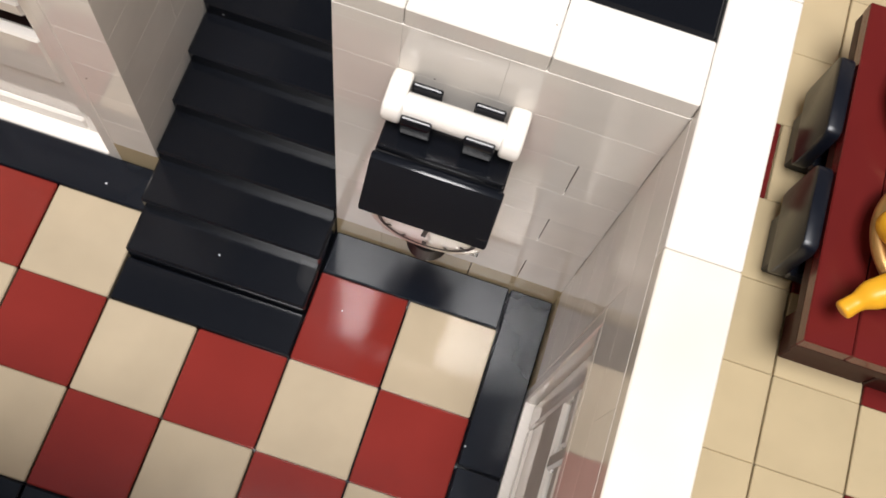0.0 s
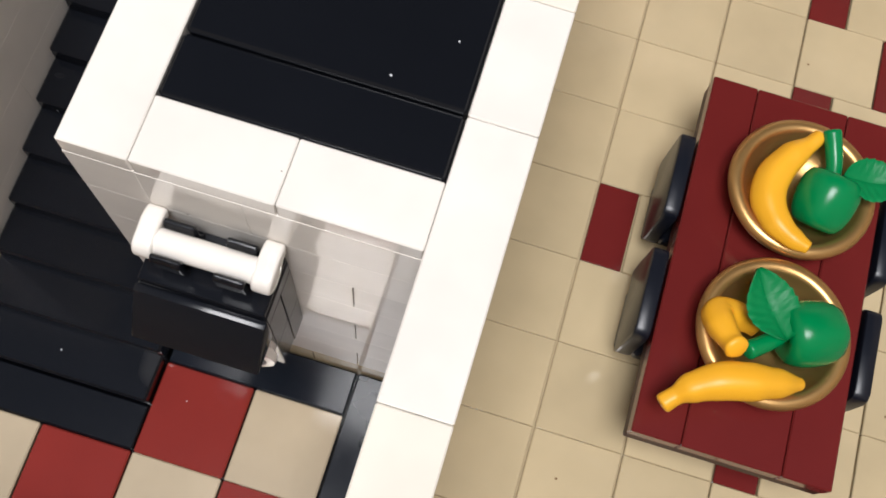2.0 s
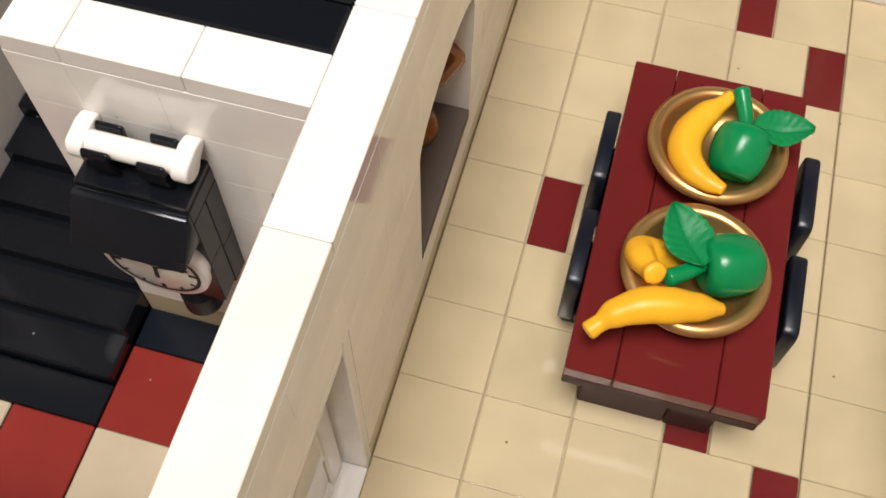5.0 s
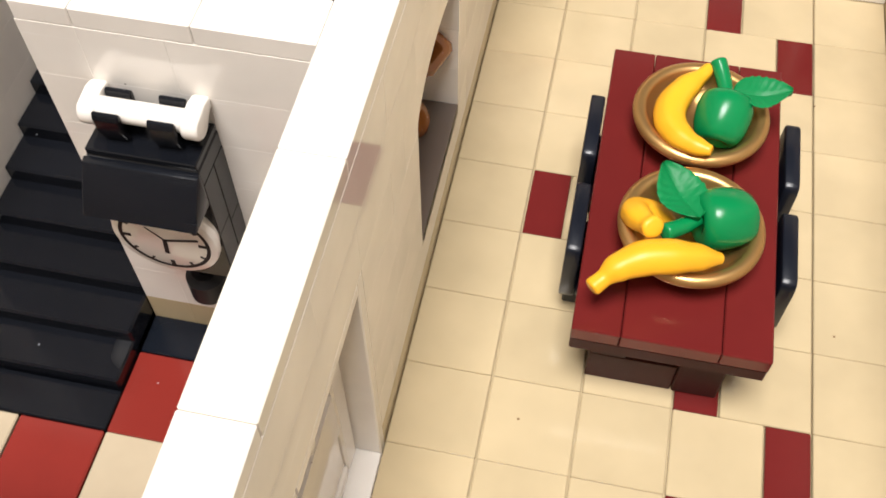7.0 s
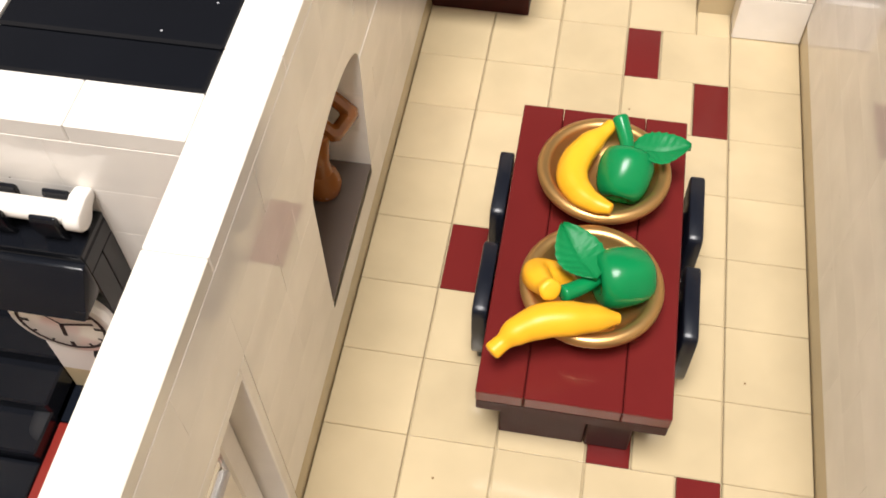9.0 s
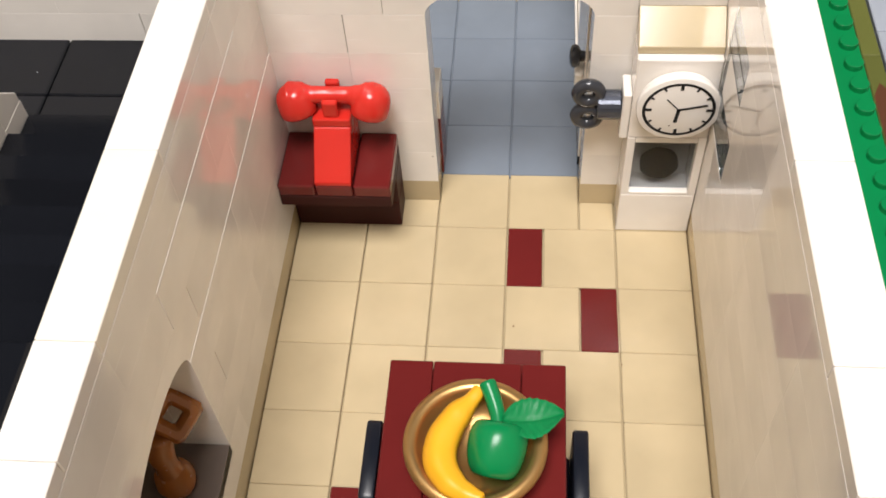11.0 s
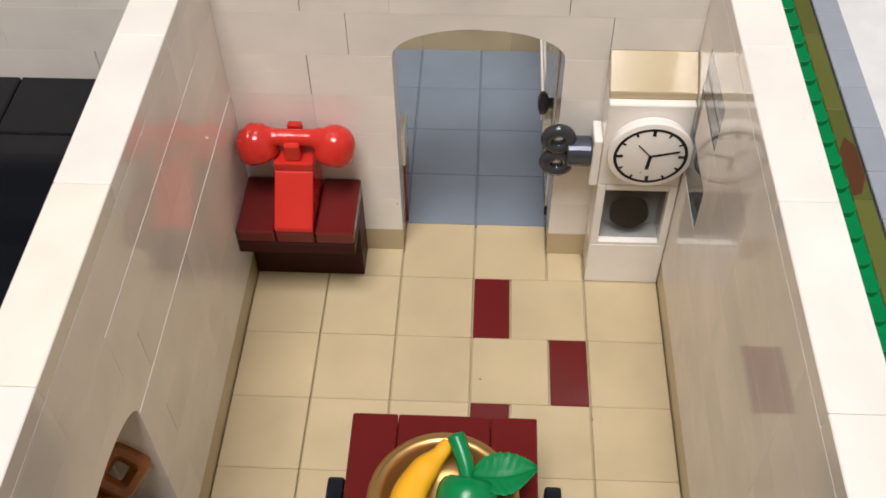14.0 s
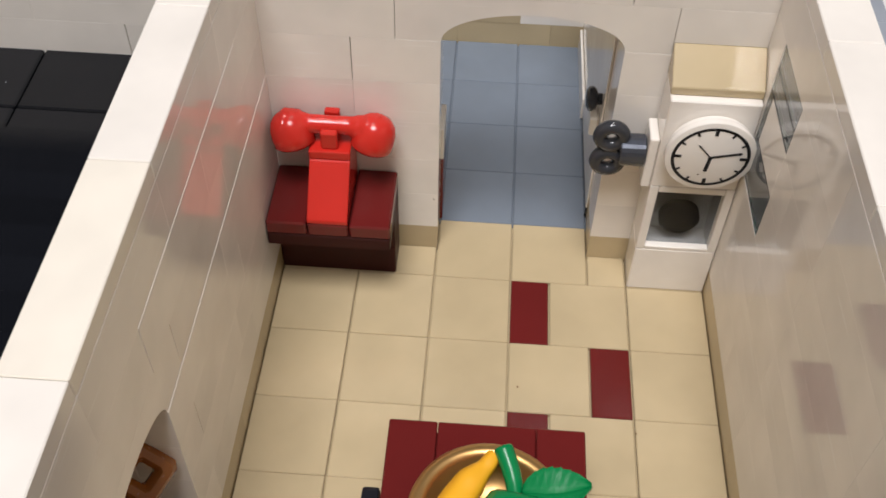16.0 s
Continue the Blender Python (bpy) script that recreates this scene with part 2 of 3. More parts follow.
def prism(points, lo, hi, axis, bm=None):
    """A closed outline pushed along an axis: 'x' takes (y, z), 'y' takes (x, z), 'z' takes (x, y)."""
    bm = bm or bmesh.new()

    def at(p, h):
        return {"x": (h, p[0], p[1]), "y": (p[0], h, p[1]), "z": (p[0], p[1], h)}[axis]

    a = [bm.verts.new(at(p, lo)) for p in points]
    b = [bm.verts.new(at(p, hi)) for p in points]
    bm.faces.new(a)
    bm.faces.new(b[::-1])
    for i in range(len(points)):
        j = (i + 1) % len(points)
        bm.faces.new([a[i], b[i], b[j], a[j]])
    return bm


def soften(bm, width=0.03, angle=40, segments=2):
    bmesh.ops.recalc_face_normals(bm, faces=bm.faces)
    edges = [e for e in bm.edges if len(e.link_faces) == 2 and e.calc_face_angle(0) > radians(angle)]
    bmesh.ops.bevel(bm, geom=edges, offset=width, segments=segments, affect="EDGES", profile=0.5)
    return bm


def lathe(profile, segments=48, m=None):
    """Turns (radius, height) round z."""
    bm = bmesh.new()
    rings = []
    for r, z in profile:
        if r < 1e-6:
            rings.append([bm.verts.new((0, 0, z))])
        else:
            rings.append([bm.verts.new((r * math.cos(2 * math.pi * i / segments), r * math.sin(2 * math.pi * i / segments), z)) for i in range(segments)])
    for a, b in zip(rings, rings[1:]):
        for i in range(segments):
            j = (i + 1) % segments
            quad = [a[i % len(a)], a[j % len(a)], b[j % len(b)], b[i % len(b)]]
            quad = list(dict.fromkeys(quad))
            if len(quad) > 2:
                bm.faces.new(quad)
    if m:
        bmesh.ops.transform(bm, matrix=m, verts=bm.verts)
    return bm


def sweep(points, radii, sides=16, squash=1.0, facets=0):
    """A tube of changing thickness along a smooth line through the points."""
    pts, out, rad = [Vector(p) for p in points], [], []
    steps = 6
    for i in range(len(pts) - 1):
        p0, p1, p2, p3 = pts[max(i - 1, 0)], pts[i], pts[i + 1], pts[min(i + 2, len(pts) - 1)]
        for k in range(steps):
            u = k / steps
            out.append(0.5 * ((2 * p1) + (p2 - p0) * u + (2 * p0 - 5 * p1 + 4 * p2 - p3) * u * u + (3 * p1 - p0 - 3 * p2 + p3) * u ** 3))
            w = u * u * (3 - 2 * u)
            rad.append(radii[i] * (1 - w) + radii[i + 1] * w)
    out.append(pts[-1])
    rad.append(radii[-1])
    bm, rings = bmesh.new(), []
    up = Vector((0, 0, 1))
    for i, p in enumerate(out):
        d = (out[min(i + 1, len(out) - 1)] - out[max(i - 1, 0)]).normalized()
        side = d.cross(up)
        side = side.normalized() if side.length > 0.05 else Vector((1, 0, 0))
        top = side.cross(d)
        ring = []
        for k in range(sides):
            a = 2 * math.pi * k / sides
            r = rad[i] * (1 + facets * math.cos(5 * a))
            ring.append(bm.verts.new(p + side * (r * math.cos(a)) + top * (r * squash * math.sin(a))))
        rings.append(ring)
    for a, b in zip(rings, rings[1:]):
        for k in range(sides):
            bm.faces.new([a[k], a[(k + 1) % sides], b[(k + 1) % sides], b[k]])
    for ring, way, r in ((rings[0], (out[0] - out[1]).normalized(), rad[0]), (rings[-1], (out[-1] - out[-2]).normalized(), rad[-1])):
        c, last = sum((v.co for v in ring), Vector()) / sides, ring
        spokes = [v.co - c for v in ring]
        for shrink, rise in ((0.95, 0.13), (0.84, 0.24), (0.62, 0.32)):
            inner = [bm.verts.new(c + q * shrink + way * (rise * r)) for q in spokes]
            for k in range(sides):
                bm.faces.new([last[k], last[(k + 1) % sides], inner[(k + 1) % sides], inner[k]])
            last = inner
        bm.faces.new(last)
    return bm


def rod(a, b, r, sides=24, e=0.03):
    """A round bar from a to b with broken ends."""
    a, b = Vector(a), Vector(b)
    h = (b - a).length
    m = Matrix.Translation(a) @ (b - a).to_track_quat("Z", "Y").to_matrix().to_4x4()
    return lathe([(0, 0), (r - e, 0), (r, e), (r, h - e), (r - e, h), (0, h)], sides, m)


def ring(r, thick, m, sides=32, round_=10):
    bm = bmesh.new()
    loops = []
    for i in range(sides):
        a = 2 * math.pi * i / sides
        loops.append([bm.verts.new(((r + thick * math.cos(q)) * math.cos(a), (r + thick * math.cos(q)) * math.sin(a), thick * math.sin(q))) for q in (2 * math.pi * k / round_ for k in range(round_))])
    for i in range(sides):
        for k in range(round_):
            a, b = loops[i], loops[(i + 1) % sides]
            bm.faces.new([a[k], b[k], b[(k + 1) % round_], a[(k + 1) % round_]])
    bmesh.ops.transform(bm, matrix=m, verts=bm.verts)
    return bm


def arch_outline(c, half, foot, rise, top, reach):
    """The outline of an arch brick: centre, half span, foot and rise of the curve, top, and half length."""
    pts = [(c - reach, foot), (c - reach, top), (c + reach, top), (c + reach, foot)]
    return pts + [(c + half * math.cos(a), foot + rise * math.sin(a)) for a in (math.pi * i / 24 for i in range(25))]


COURSES = [(-0.4, 0.8)] + [(0.8 + 1.2 * k, 2.0 + 1.2 * k) for k in range(7)]


def brick_wall(name, axis, lo, hi, a, b, holes=(), label="", arches=(), top=9.2, cap=True, cap_cuts=(), creams=(), first=0, lengths=(4, 3, 4, 2, 4, 4), breaks=(), loose=(), worn=0.004, proud=()):
    """A wall one stud thick, from a to b along its axis and from lo to hi across it, laid in courses; holes are (from, to, bottom, top); loose joints (course, place) stand open by a hair, proud bricks (course, from, to) stand out by one."""
    def span(p, q, z0, z1, mat, kind, parent, e=0.03):
        for course, at_ in loose:
            if kind == "brick" and abs(COURSES[course][0] - z0) < 0.01:
                p, q = p + (0.008 if abs(p - at_) < 0.01 else 0), q - (0.008 if abs(q - at_) < 0.01 else 0)
        if axis == "y":
            out = 0.012 if kind == "brick" and any(abs(COURSES[c][0] - z0) < 0.01 and f - 0.1 < p and q < g + 0.1 for c, f, g in proud) else 0
            return piece(kind, lo + out, hi + out, p, q, z0, z1, mat, parent, e=e)
        return piece(kind, p, q, lo, hi, z0, z1, mat, parent, e=e)

    def core(p, q, z0, z1, bm):
        if axis == "y":
            return box(lo + 0.2, hi - 0.2, p + 0.15, q - 0.15, z0, z1, 0.01, bm)
        return box(p + 0.15, q - 0.15, lo + 0.2, hi - 0.2, z0, z1, 0.01, bm)

    runs = []
    for k, (z0, z1) in enumerate(COURSES):
        if z0 >= top - 0.01:
            break
        free = [(a, b)]
        for p, q, h0, h1 in holes:
            if z0 < h1 - 0.01 and z1 > h0 + 0.01:
                free = [s for f in free for s in ((f[0], min(f[1], p)), (max(f[0], q), f[1])) if s[1] - s[0] > 0.01]
        for p, q in free:
            runs.append((k, p, q, z0, z1))
    bm = bmesh.new()
    for k, p, q, z0, z1 in runs:
        core(p, q, z0 + 0.02, z1 - 0.02, bm)
    wall = part(name, bm, WHITE)
    tagged(wall, label or "wall of stacked white plastic bricks with a tan base course", "wall", kind="structure")
    for k, p, q, z0, z1 in runs:
        n, at = (k * 3 + first) % len(lengths), p
        marks = [m for m in dict(breaks).get(k, ()) if p < m < q]
        if marks:
            for u, v in zip([p, *marks], [*marks, q]):
                span(u, v, z0, z1, TAN if k == 0 else WHITE, "brick", wall, worn)
            continue
        step = lengths[n] if k % 2 == 0 else max(1, lengths[n] - 2)
        while at < q - 0.01:
            end = min(at + step, q)
            if q - end < 0.99 and q - end > 0.01:
                end = q
            span(at, end, z0, z1, TAN if k == 0 else WHITE, "brick", wall, worn)
            at, n = end, n + 1
            step = lengths[n % len(lengths)]
    for c, half, foot, rise, crown, reach in arches:
        bm = prism(arch_outline(c, half, foot, rise, crown - 0.003, reach - 0.003), lo + 0.003, hi - 0.003, "x" if axis == "y" else "y")
        part("arch_brick", soften(bm, 0.006, 50, 1), WHITE, wall)
    if cap:
        marks = [a, *cap_cuts, b]
        for i, (p, q) in enumerate(zip(marks, marks[1:])):
            span(p, q, top, top + 0.4, CREAM if i in creams else WHITE, "cap_tile", wall, 0.02)
    return wall


# ---- floors ----
def slab(name, x0, x1, y0, y1, z0, z1, mat, label):
    return tagged(part(name, box(x0, x1, y0, y1, z0, z1, 0.02), mat), label, "floor", kind="structure")


dice = random.Random(4)


def lay(name, x0, x1, y0, y1, mat, floor):
    """One floor tile, pressed on a trace out of level."""
    t = piece(name, x0, x1, y0, y1, -0.15, 0, mat, floor, 0.022)
    t.rotation_euler = (radians(dice.uniform(-0.14, 0.14)), radians(dice.uniform(-0.14, 0.14)), 0)
    return t


ground = tagged(part("ground", box(-160, 180, -160, 180, -3.2, -1.6, 0.02), TABLETOP), "bright white table surface under the brick-built house", "table surface", kind="structure")

dining = slab("floor_dining", 0, 11, -24, 0, -0.8, -0.16, TAN, "dining room floor of tan square tiles with single dark red tiles")
DARK_AT = {-2: 6, -4: 8, -6: 6, -8: 4, -10: 2, -12: 4, -14: 6, -16: 8, -18: 6, -20: 4, -22: 2}
for y1, dark in DARK_AT.items():
    x = 0
    while x < 11:
        w = 1 if x == dark else 2
        lay("tile", x, x + w, y1 - 2, y1, DARK_RED if w == 1 else TAN, dining)
        x += w
for x0, x1, y0 in ((0, 2, -2), (2, 4, -2), (4, 6, -2), (6, 8, -2), (8, 9, -2), (9, 11, -2)):
    lay("tile", x0, x1, y0, 0 if 4 <= x0 < 8 else -1, TAN, dining)

hall = slab("floor_hall", -16, -1, -24, -15, -0.8, -0.42, BLACK, "hall floor of red and tan checkered tiles with a blue-black border")
for iy, y0 in enumerate((-19, -21, -23)):
    for ix, x0 in enumerate(range(-4, -17, -2)):
        if y0 == -19 and x0 in (-8, -10):
            continue
        piece("tile", x0, x0 + 2, y0, y0 + 2, -0.4, 0, SHADED_TAN if (ix + iy) % 2 == 0 else RED, hall)
for x0, x1, y0, y1 in ((-6, -2, -17, -16), (-2, -1, -20, -16), (-2, -1, -24, -20), (-6, -2, -24, -23), (-10, -6, -24, -23), (-14, -10, -24, -23), (-16, -14, -24, -23),
                       (-14, -10, -17, -16), (-16, -14, -17, -16)):
    piece("border_tile", x0, x1, y0, y1, -0.4, 0, INK, hall)
piece("border_tile", -10, -6, -19, -18, -0.4, 0, BLACK, hall)

back = slab("floor_back", 0, 12, 0, 9, -0.8, -0.10, BLUE, "back room floor of sand blue square tiles")
for x0 in range(0, 12, 2):
    for y0 in range(0, 8, 2):
        piece("tile", x0, x0 + 2, y0, y0 + 2, -0.09, 0, BLUE, back)

# ---- walls ----
SEAMS = (-22, -18, -14, -12, -8, -4)
brick_wall("wall_west", "y", -1, 0, -24, -1, holes=((-22, -18, -0.4, 6.8), (-14, -10, 2.0, 5.6), (-15, -9, 5.6, 6.8)), arches=((-12, 2, 5.6, 0.8, 6.8, 3),), cap_cuts=SEAMS, creams=(1, 4), breaks=((3, (-16, -9, -5)), (4, (-16, -6)), (5, (-16, -5)), (6, (-18, -14, -10, -6, -3)), (7, (-20, -16, -12, -8, -4))),
                    loose=((5, -9), (3, -9), (5, -16), (7, -16), (5, -15)), proud=((4, -10, -1), (6, -10, -3)), worn=0.003,
                    label="dividing wall of white plastic bricks with a door and an arched niche")
brick_wall("wall_east", "y", 11, 12, -24, 0, holes=((-4, -2, 4.4, 8.0),), cap_cuts=SEAMS, creams=(), first=1, worn=0.003, label="outer wall of white plastic bricks with a small smoked window")
north = brick_wall("wall_north", "x", -1, 0, -11, 11, holes=((4, 8, -0.4, 6.8), (3, 9, 6.8, 8.0)), arches=((6, 2, 6.8, 0.8, 8.0, 3),), cap_cuts=(-6, -2, 0, 4, 8), first=2, lengths=(4, 2, 3, 2, 4, 4), breaks=((5, (-7, -3, 2)), (6, (-9, -5, -1, 9)), (7, (-7, -3, 0, 2, 4, 8))), loose=((6, 3), (6, 9), (5, 2), (7, 2), (7, 8), (6, -1), (5, -3)),
                   label="back wall of white plastic bricks with an arched doorway")
south = brick_wall("wall_south", "x", -25, -24, -17, 12, cap_cuts=(-12, -8, -4, 0, 4, 8), label="front wall of white plastic bricks")
block = brick_wall("wall_stairwell", "x", -16, -15, -5, -1, cap_cuts=(-3,), breaks=((0, (-3,)), (1, (-2,)), (2, (-4,)), (3, (-2,)), (4, (-4,)), (5, (-2,)), (6, (-3,)), (7, (-3.5,))), loose=((1, -2), (3, -2), (5, -2), (0, -3), (2, -1), (4, -1), (6, -1)), label="short stairwell wall of white plastic bricks in the hall")
middle = brick_wall("wall_between_flights", "y", -6, -5, -16, -6, cap_cuts=(-12, -8), label="wall of white plastic bricks between two black stair flights")
for y, z in ((-6, 8.0), (-5, 6.8)):
    stub = brick_wall("wall_flight_end", "y", -6, -5, y, y + 1, top=z, cap=False, label="stepped end of the white stair wall with slope bricks")
    part("slope_brick", soften(prism([(y + 0.01, z), (y + 0.01, z + 1.19), (y + 0.99, z + 0.24), (y + 0.99, z)], -5.99, -5.01, "x"), 0.02, 30, 1), WHITE, stub)
brick_wall("wall_stair_side", "y", -11, -10, -16, -1, cap_cuts=(-12, -8, -4), first=1, label="side wall of white plastic bricks along the stairs")
brick_wall("wall_hall_north", "x", -16, -15, -16, -11, holes=((-15, -11, -0.4, 6.8),), label="hall wall of white plastic bricks round a door")
brick_wall("wall_hall_west", "y", -17, -16, -24, -15, label="hall side wall of white plastic bricks")
far_wall = brick_wall("wall_back_room", "x", 8, 9, 0, 12, label="far wall of the back room with dark tan base bricks")
for x0, x1 in ((0, 3), (3, 6)):
    piece("brick", x0, x1, 7.985, 8.3, 0.8, 2.0, TAN, far_wall, 0.008)
brick_wall("wall_back_west", "y", -1, 0, 0, 9, label="side wall of the back room in white bricks")
brick_wall("wall_back_east", "y", 8.02, 9.02, 0, 8, label="side wall of the back room in white bricks")

# ---- stairs ----
stairs = thing("staircase", (-10, -18, 0), "glossy black plastic stairs rising to a landing", "stairs")
for k in range(14):
    part("step", box(0.02, 3.98, k + 0.0, k + 1.12, 0.4 * k - 0.36, 0.4 * k + 0.4, 0.05), BLACK, stairs)
landing = thing("stair_landing", (-10, -4, 6.0), "black plastic tiled landing between the stair flights", "landing")
for x0, x1, y0, y1 in ((0, 2, 0, 1), (2, 5, 0, 1), (5, 9, 0, 1), (0, 2, 1, 3), (2, 5, 1, 3), (5, 9, 1, 3)):
    part("tile", box(x0 + 0.015, x1 - 0.015, y0 + 0.015, y1 - 0.015, -0.8, 0, 0.04), BLACK, landing)
upper = thing("upper_staircase", (-5, -4, 6.0), "black plastic upper stairs along the dividing wall", "stairs")
for k in range(8):
    part("step", box(0.02, 3.98, -k - 1.12, -k, 0.4 * k - 0.36, 0.4 * k + 0.4, 0.05), BLACK, upper)
platform = thing("landing_platform", (-5, -15, 9.2), "black plastic tiled platform above the stairs", "platform")
part("tile", box(0.015, 3.985, 0.015, 0.985, -0.4, 0.4, 0.05), BLACK, platform)
part("tile", box(0.015, 3.985, 1.03, 2.985, -0.4, 0.39, 0.05), BLACK, platform)


# ---- doors and window ----
def panelled_door(name, at, turn, label, depth=0.54, glazed=True):
    """A four by six stud door frame with a glazed leaf: local x across, z up, y through the wall; depth: how far the leaf sits in."""
    d = thing(name, at, label, "door", kind="structure")
    d.rotation_euler[2] = radians(turn)
    frame_ = bmesh.new()
    box(0.0, 0.28, 0.0, 1.0, 0.0, 7.2, 0.03, frame_)
    box(3.72, 4.0, 0.0, 1.0, 0.0, 7.2, 0.03, frame_)
    box(0.285, 3.715, 0.0, 1.0, 6.9, 7.2, 0.03, frame_)
    box(0.285, 3.715, 0.0, 1.0, 0.0, 0.4, 0.03, frame_)
    part("door_frame", frame_, WHITE, d)
    leaf = part("leaf", box(0.32, 3.68, depth + 0.03, depth + 0.22, 0.42, 0.5, 0.01), WHITE, d)
    for x0, x1, z0, z1 in ((0.32, 0.88, 0.5, 6.86), (3.12, 3.68, 0.5, 6.86), (0.89, 3.11, 0.5, 0.92), (0.89, 3.11, 2.62, 4.28), (0.89, 3.11, 6.42, 6.86), (1.86, 2.14, 4.29, 6.41), (0.89, 1.85, 5.12, 5.54), (2.15, 3.11, 5.12, 5.54)):
        part("rail", box(x0, x1, depth, depth + 0.26, z0, z1, 0.05), WHITE, leaf)
    part("panel", box(0.89, 3.11, depth + 0.08, depth + 0.20, 0.93, 2.61, 0.02), WHITE, leaf)
    for x0, x1 in ((0.89, 1.85), (2.15, 3.11)) if glazed else ():
        for z0, z1 in ((4.29, 5.11), (5.55, 6.41)):
            pane = part("pane", box(x0, x1, depth + 0.11, depth + 0.17, z0, z1, 0.005), CLEAR, leaf)
            pane.visible_shadow = False
    return d


panelled_door("door_1", (0, -22, -0.4), 90, "closed white plastic door with glazed panes in the dividing wall")
panelled_door("door_2", (-15, -16, -0.4), 0, "closed white plastic door with four open panes in the hall", 0.35, False)
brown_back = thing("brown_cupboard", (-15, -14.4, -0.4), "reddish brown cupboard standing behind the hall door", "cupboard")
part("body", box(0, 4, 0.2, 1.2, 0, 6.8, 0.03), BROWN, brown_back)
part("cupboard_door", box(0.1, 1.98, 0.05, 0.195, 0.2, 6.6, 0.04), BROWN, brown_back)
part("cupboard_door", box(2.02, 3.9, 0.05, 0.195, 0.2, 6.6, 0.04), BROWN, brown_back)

window = thing("window_1", (11, -4, 4.4), "small smoked glass window with a white middle block in the outer wall", "window", kind="structure")
part("middle_block", box(0.004, 0.996, 0.01, 1.72, 1.21, 2.425, 0.02), WHITE, window)
for y0, y1, z0, z1 in ((0.01, 1.99, 0.01, 1.20), (1.73, 1.99, 1.21, 2.425), (0.01, 1.99, 2.482, 2.978), (0.01, 1.99, 3.03, 3.59)):
    part("pane", box(0.006, 0.30, y0, y1, z0, z1, 0.012), SMOKE, window)
for z0 in (2.432, 2.982):
    part("glazing_bar", box(0.002, 0.30, 0.01, 1.99, z0, z0 + 0.046, 0.004), STEEL, window)

# ---- arched niche ----
niche = thing("niche", (-1, -14, 2.0), "arched wall niche with white sides and a dark shelf", "niche", kind="structure")
part("shelf", box(-2.0, 0.999, 0.004, 3.996, -0.3, 0.02, 0.006), SHELF, niche)
part("side_panel", box(-2.0, -0.01, 4.0, 4.3, -0.3, 5.2, 0.02), WHITE, niche)
part("side_panel", box(-2.0, -0.01, -0.3, 0.0, -0.3, 5.2, 0.02), WHITE, niche)
part("back_panel", box(-2.3, -2.005, -0.3, 4.3, -0.3, 5.2, 0.02), WHITE, niche)
part("top_panel", box(-2.0, -0.01, 0.005, 3.995, 4.9, 5.2, 0.02), WHITE, niche)

jug = thing("ornament", (-0.92, -11.02, 2.02), "dark orange plastic ornament with a square loop standing on a shelf", "ornament")
part("foot", lathe([(0, 0), (0.30, 0), (0.42, 0.16), (0.45, 0.42), (0.37, 0.70), (0.25, 0.86), (0, 0.9)], 32), ORANGE, jug, smooth=40)
part("neck", sweep([(0, 0, 0.7), (-0.02, 0.02, 1.05), (-0.06, 0.10, 1.4), (-0.06, 0.26, 1.74)], [0.30, 0.26, 0.30, 0.33]), ORANGE, jug, smooth=50)
loop = [(0.37 * sx, 0.36 * sy) for sx, sy in ((-1, -0.75), (-0.75, -1), (0.75, -1), (1, -0.75), (1, 0.75), (0.75, 1), (-0.75, 1), (-1, 0.75))]
bm = bmesh.new()
m = Matrix.Translation((0.24, 0.66, 2.06)) @ Vector((0.5, -0.55, 0.67)).to_track_quat("Z", "X").to_matrix().to_4x4() @ Matrix.Rotation(radians(28), 4, "Z") @ Matrix.Scale(0.90, 4)
rings = []
for i in range(8):
    cx, cy = loop[i]
    d = Vector((cx, cy, 0)).normalized()
    rings.append([bm.verts.new(m @ (Vector((cx, cy, 0)) + d * (0.245 * math.cos(a)) + Vector((0, 0, 0.26 * math.sin(a))))) for a in (2 * math.pi * k / 8 + 0.39 for k in range(8))])
for i in range(8):
    for k in range(8):
        a, b = rings[i], rings[(i + 1) % 8]
        bm.faces.new([a[k], b[k], b[(k + 1) % 8], a[(k + 1) % 8]])
part("loop", bm, ORANGE, jug, smooth=40)

cup = thing("small_cup", (-1.0, -12.75, 2.02), "small yellowish plastic cup standing on the niche shelf", "cup")
part("cup_body", lathe([(0, 0), (0.22, 0), (0.27, 0.06), (0.33, 0.55), (0.29, 0.56), (0.22, 0.12), (0, 0.1)], 28), GOLD, cup, smooth=40)

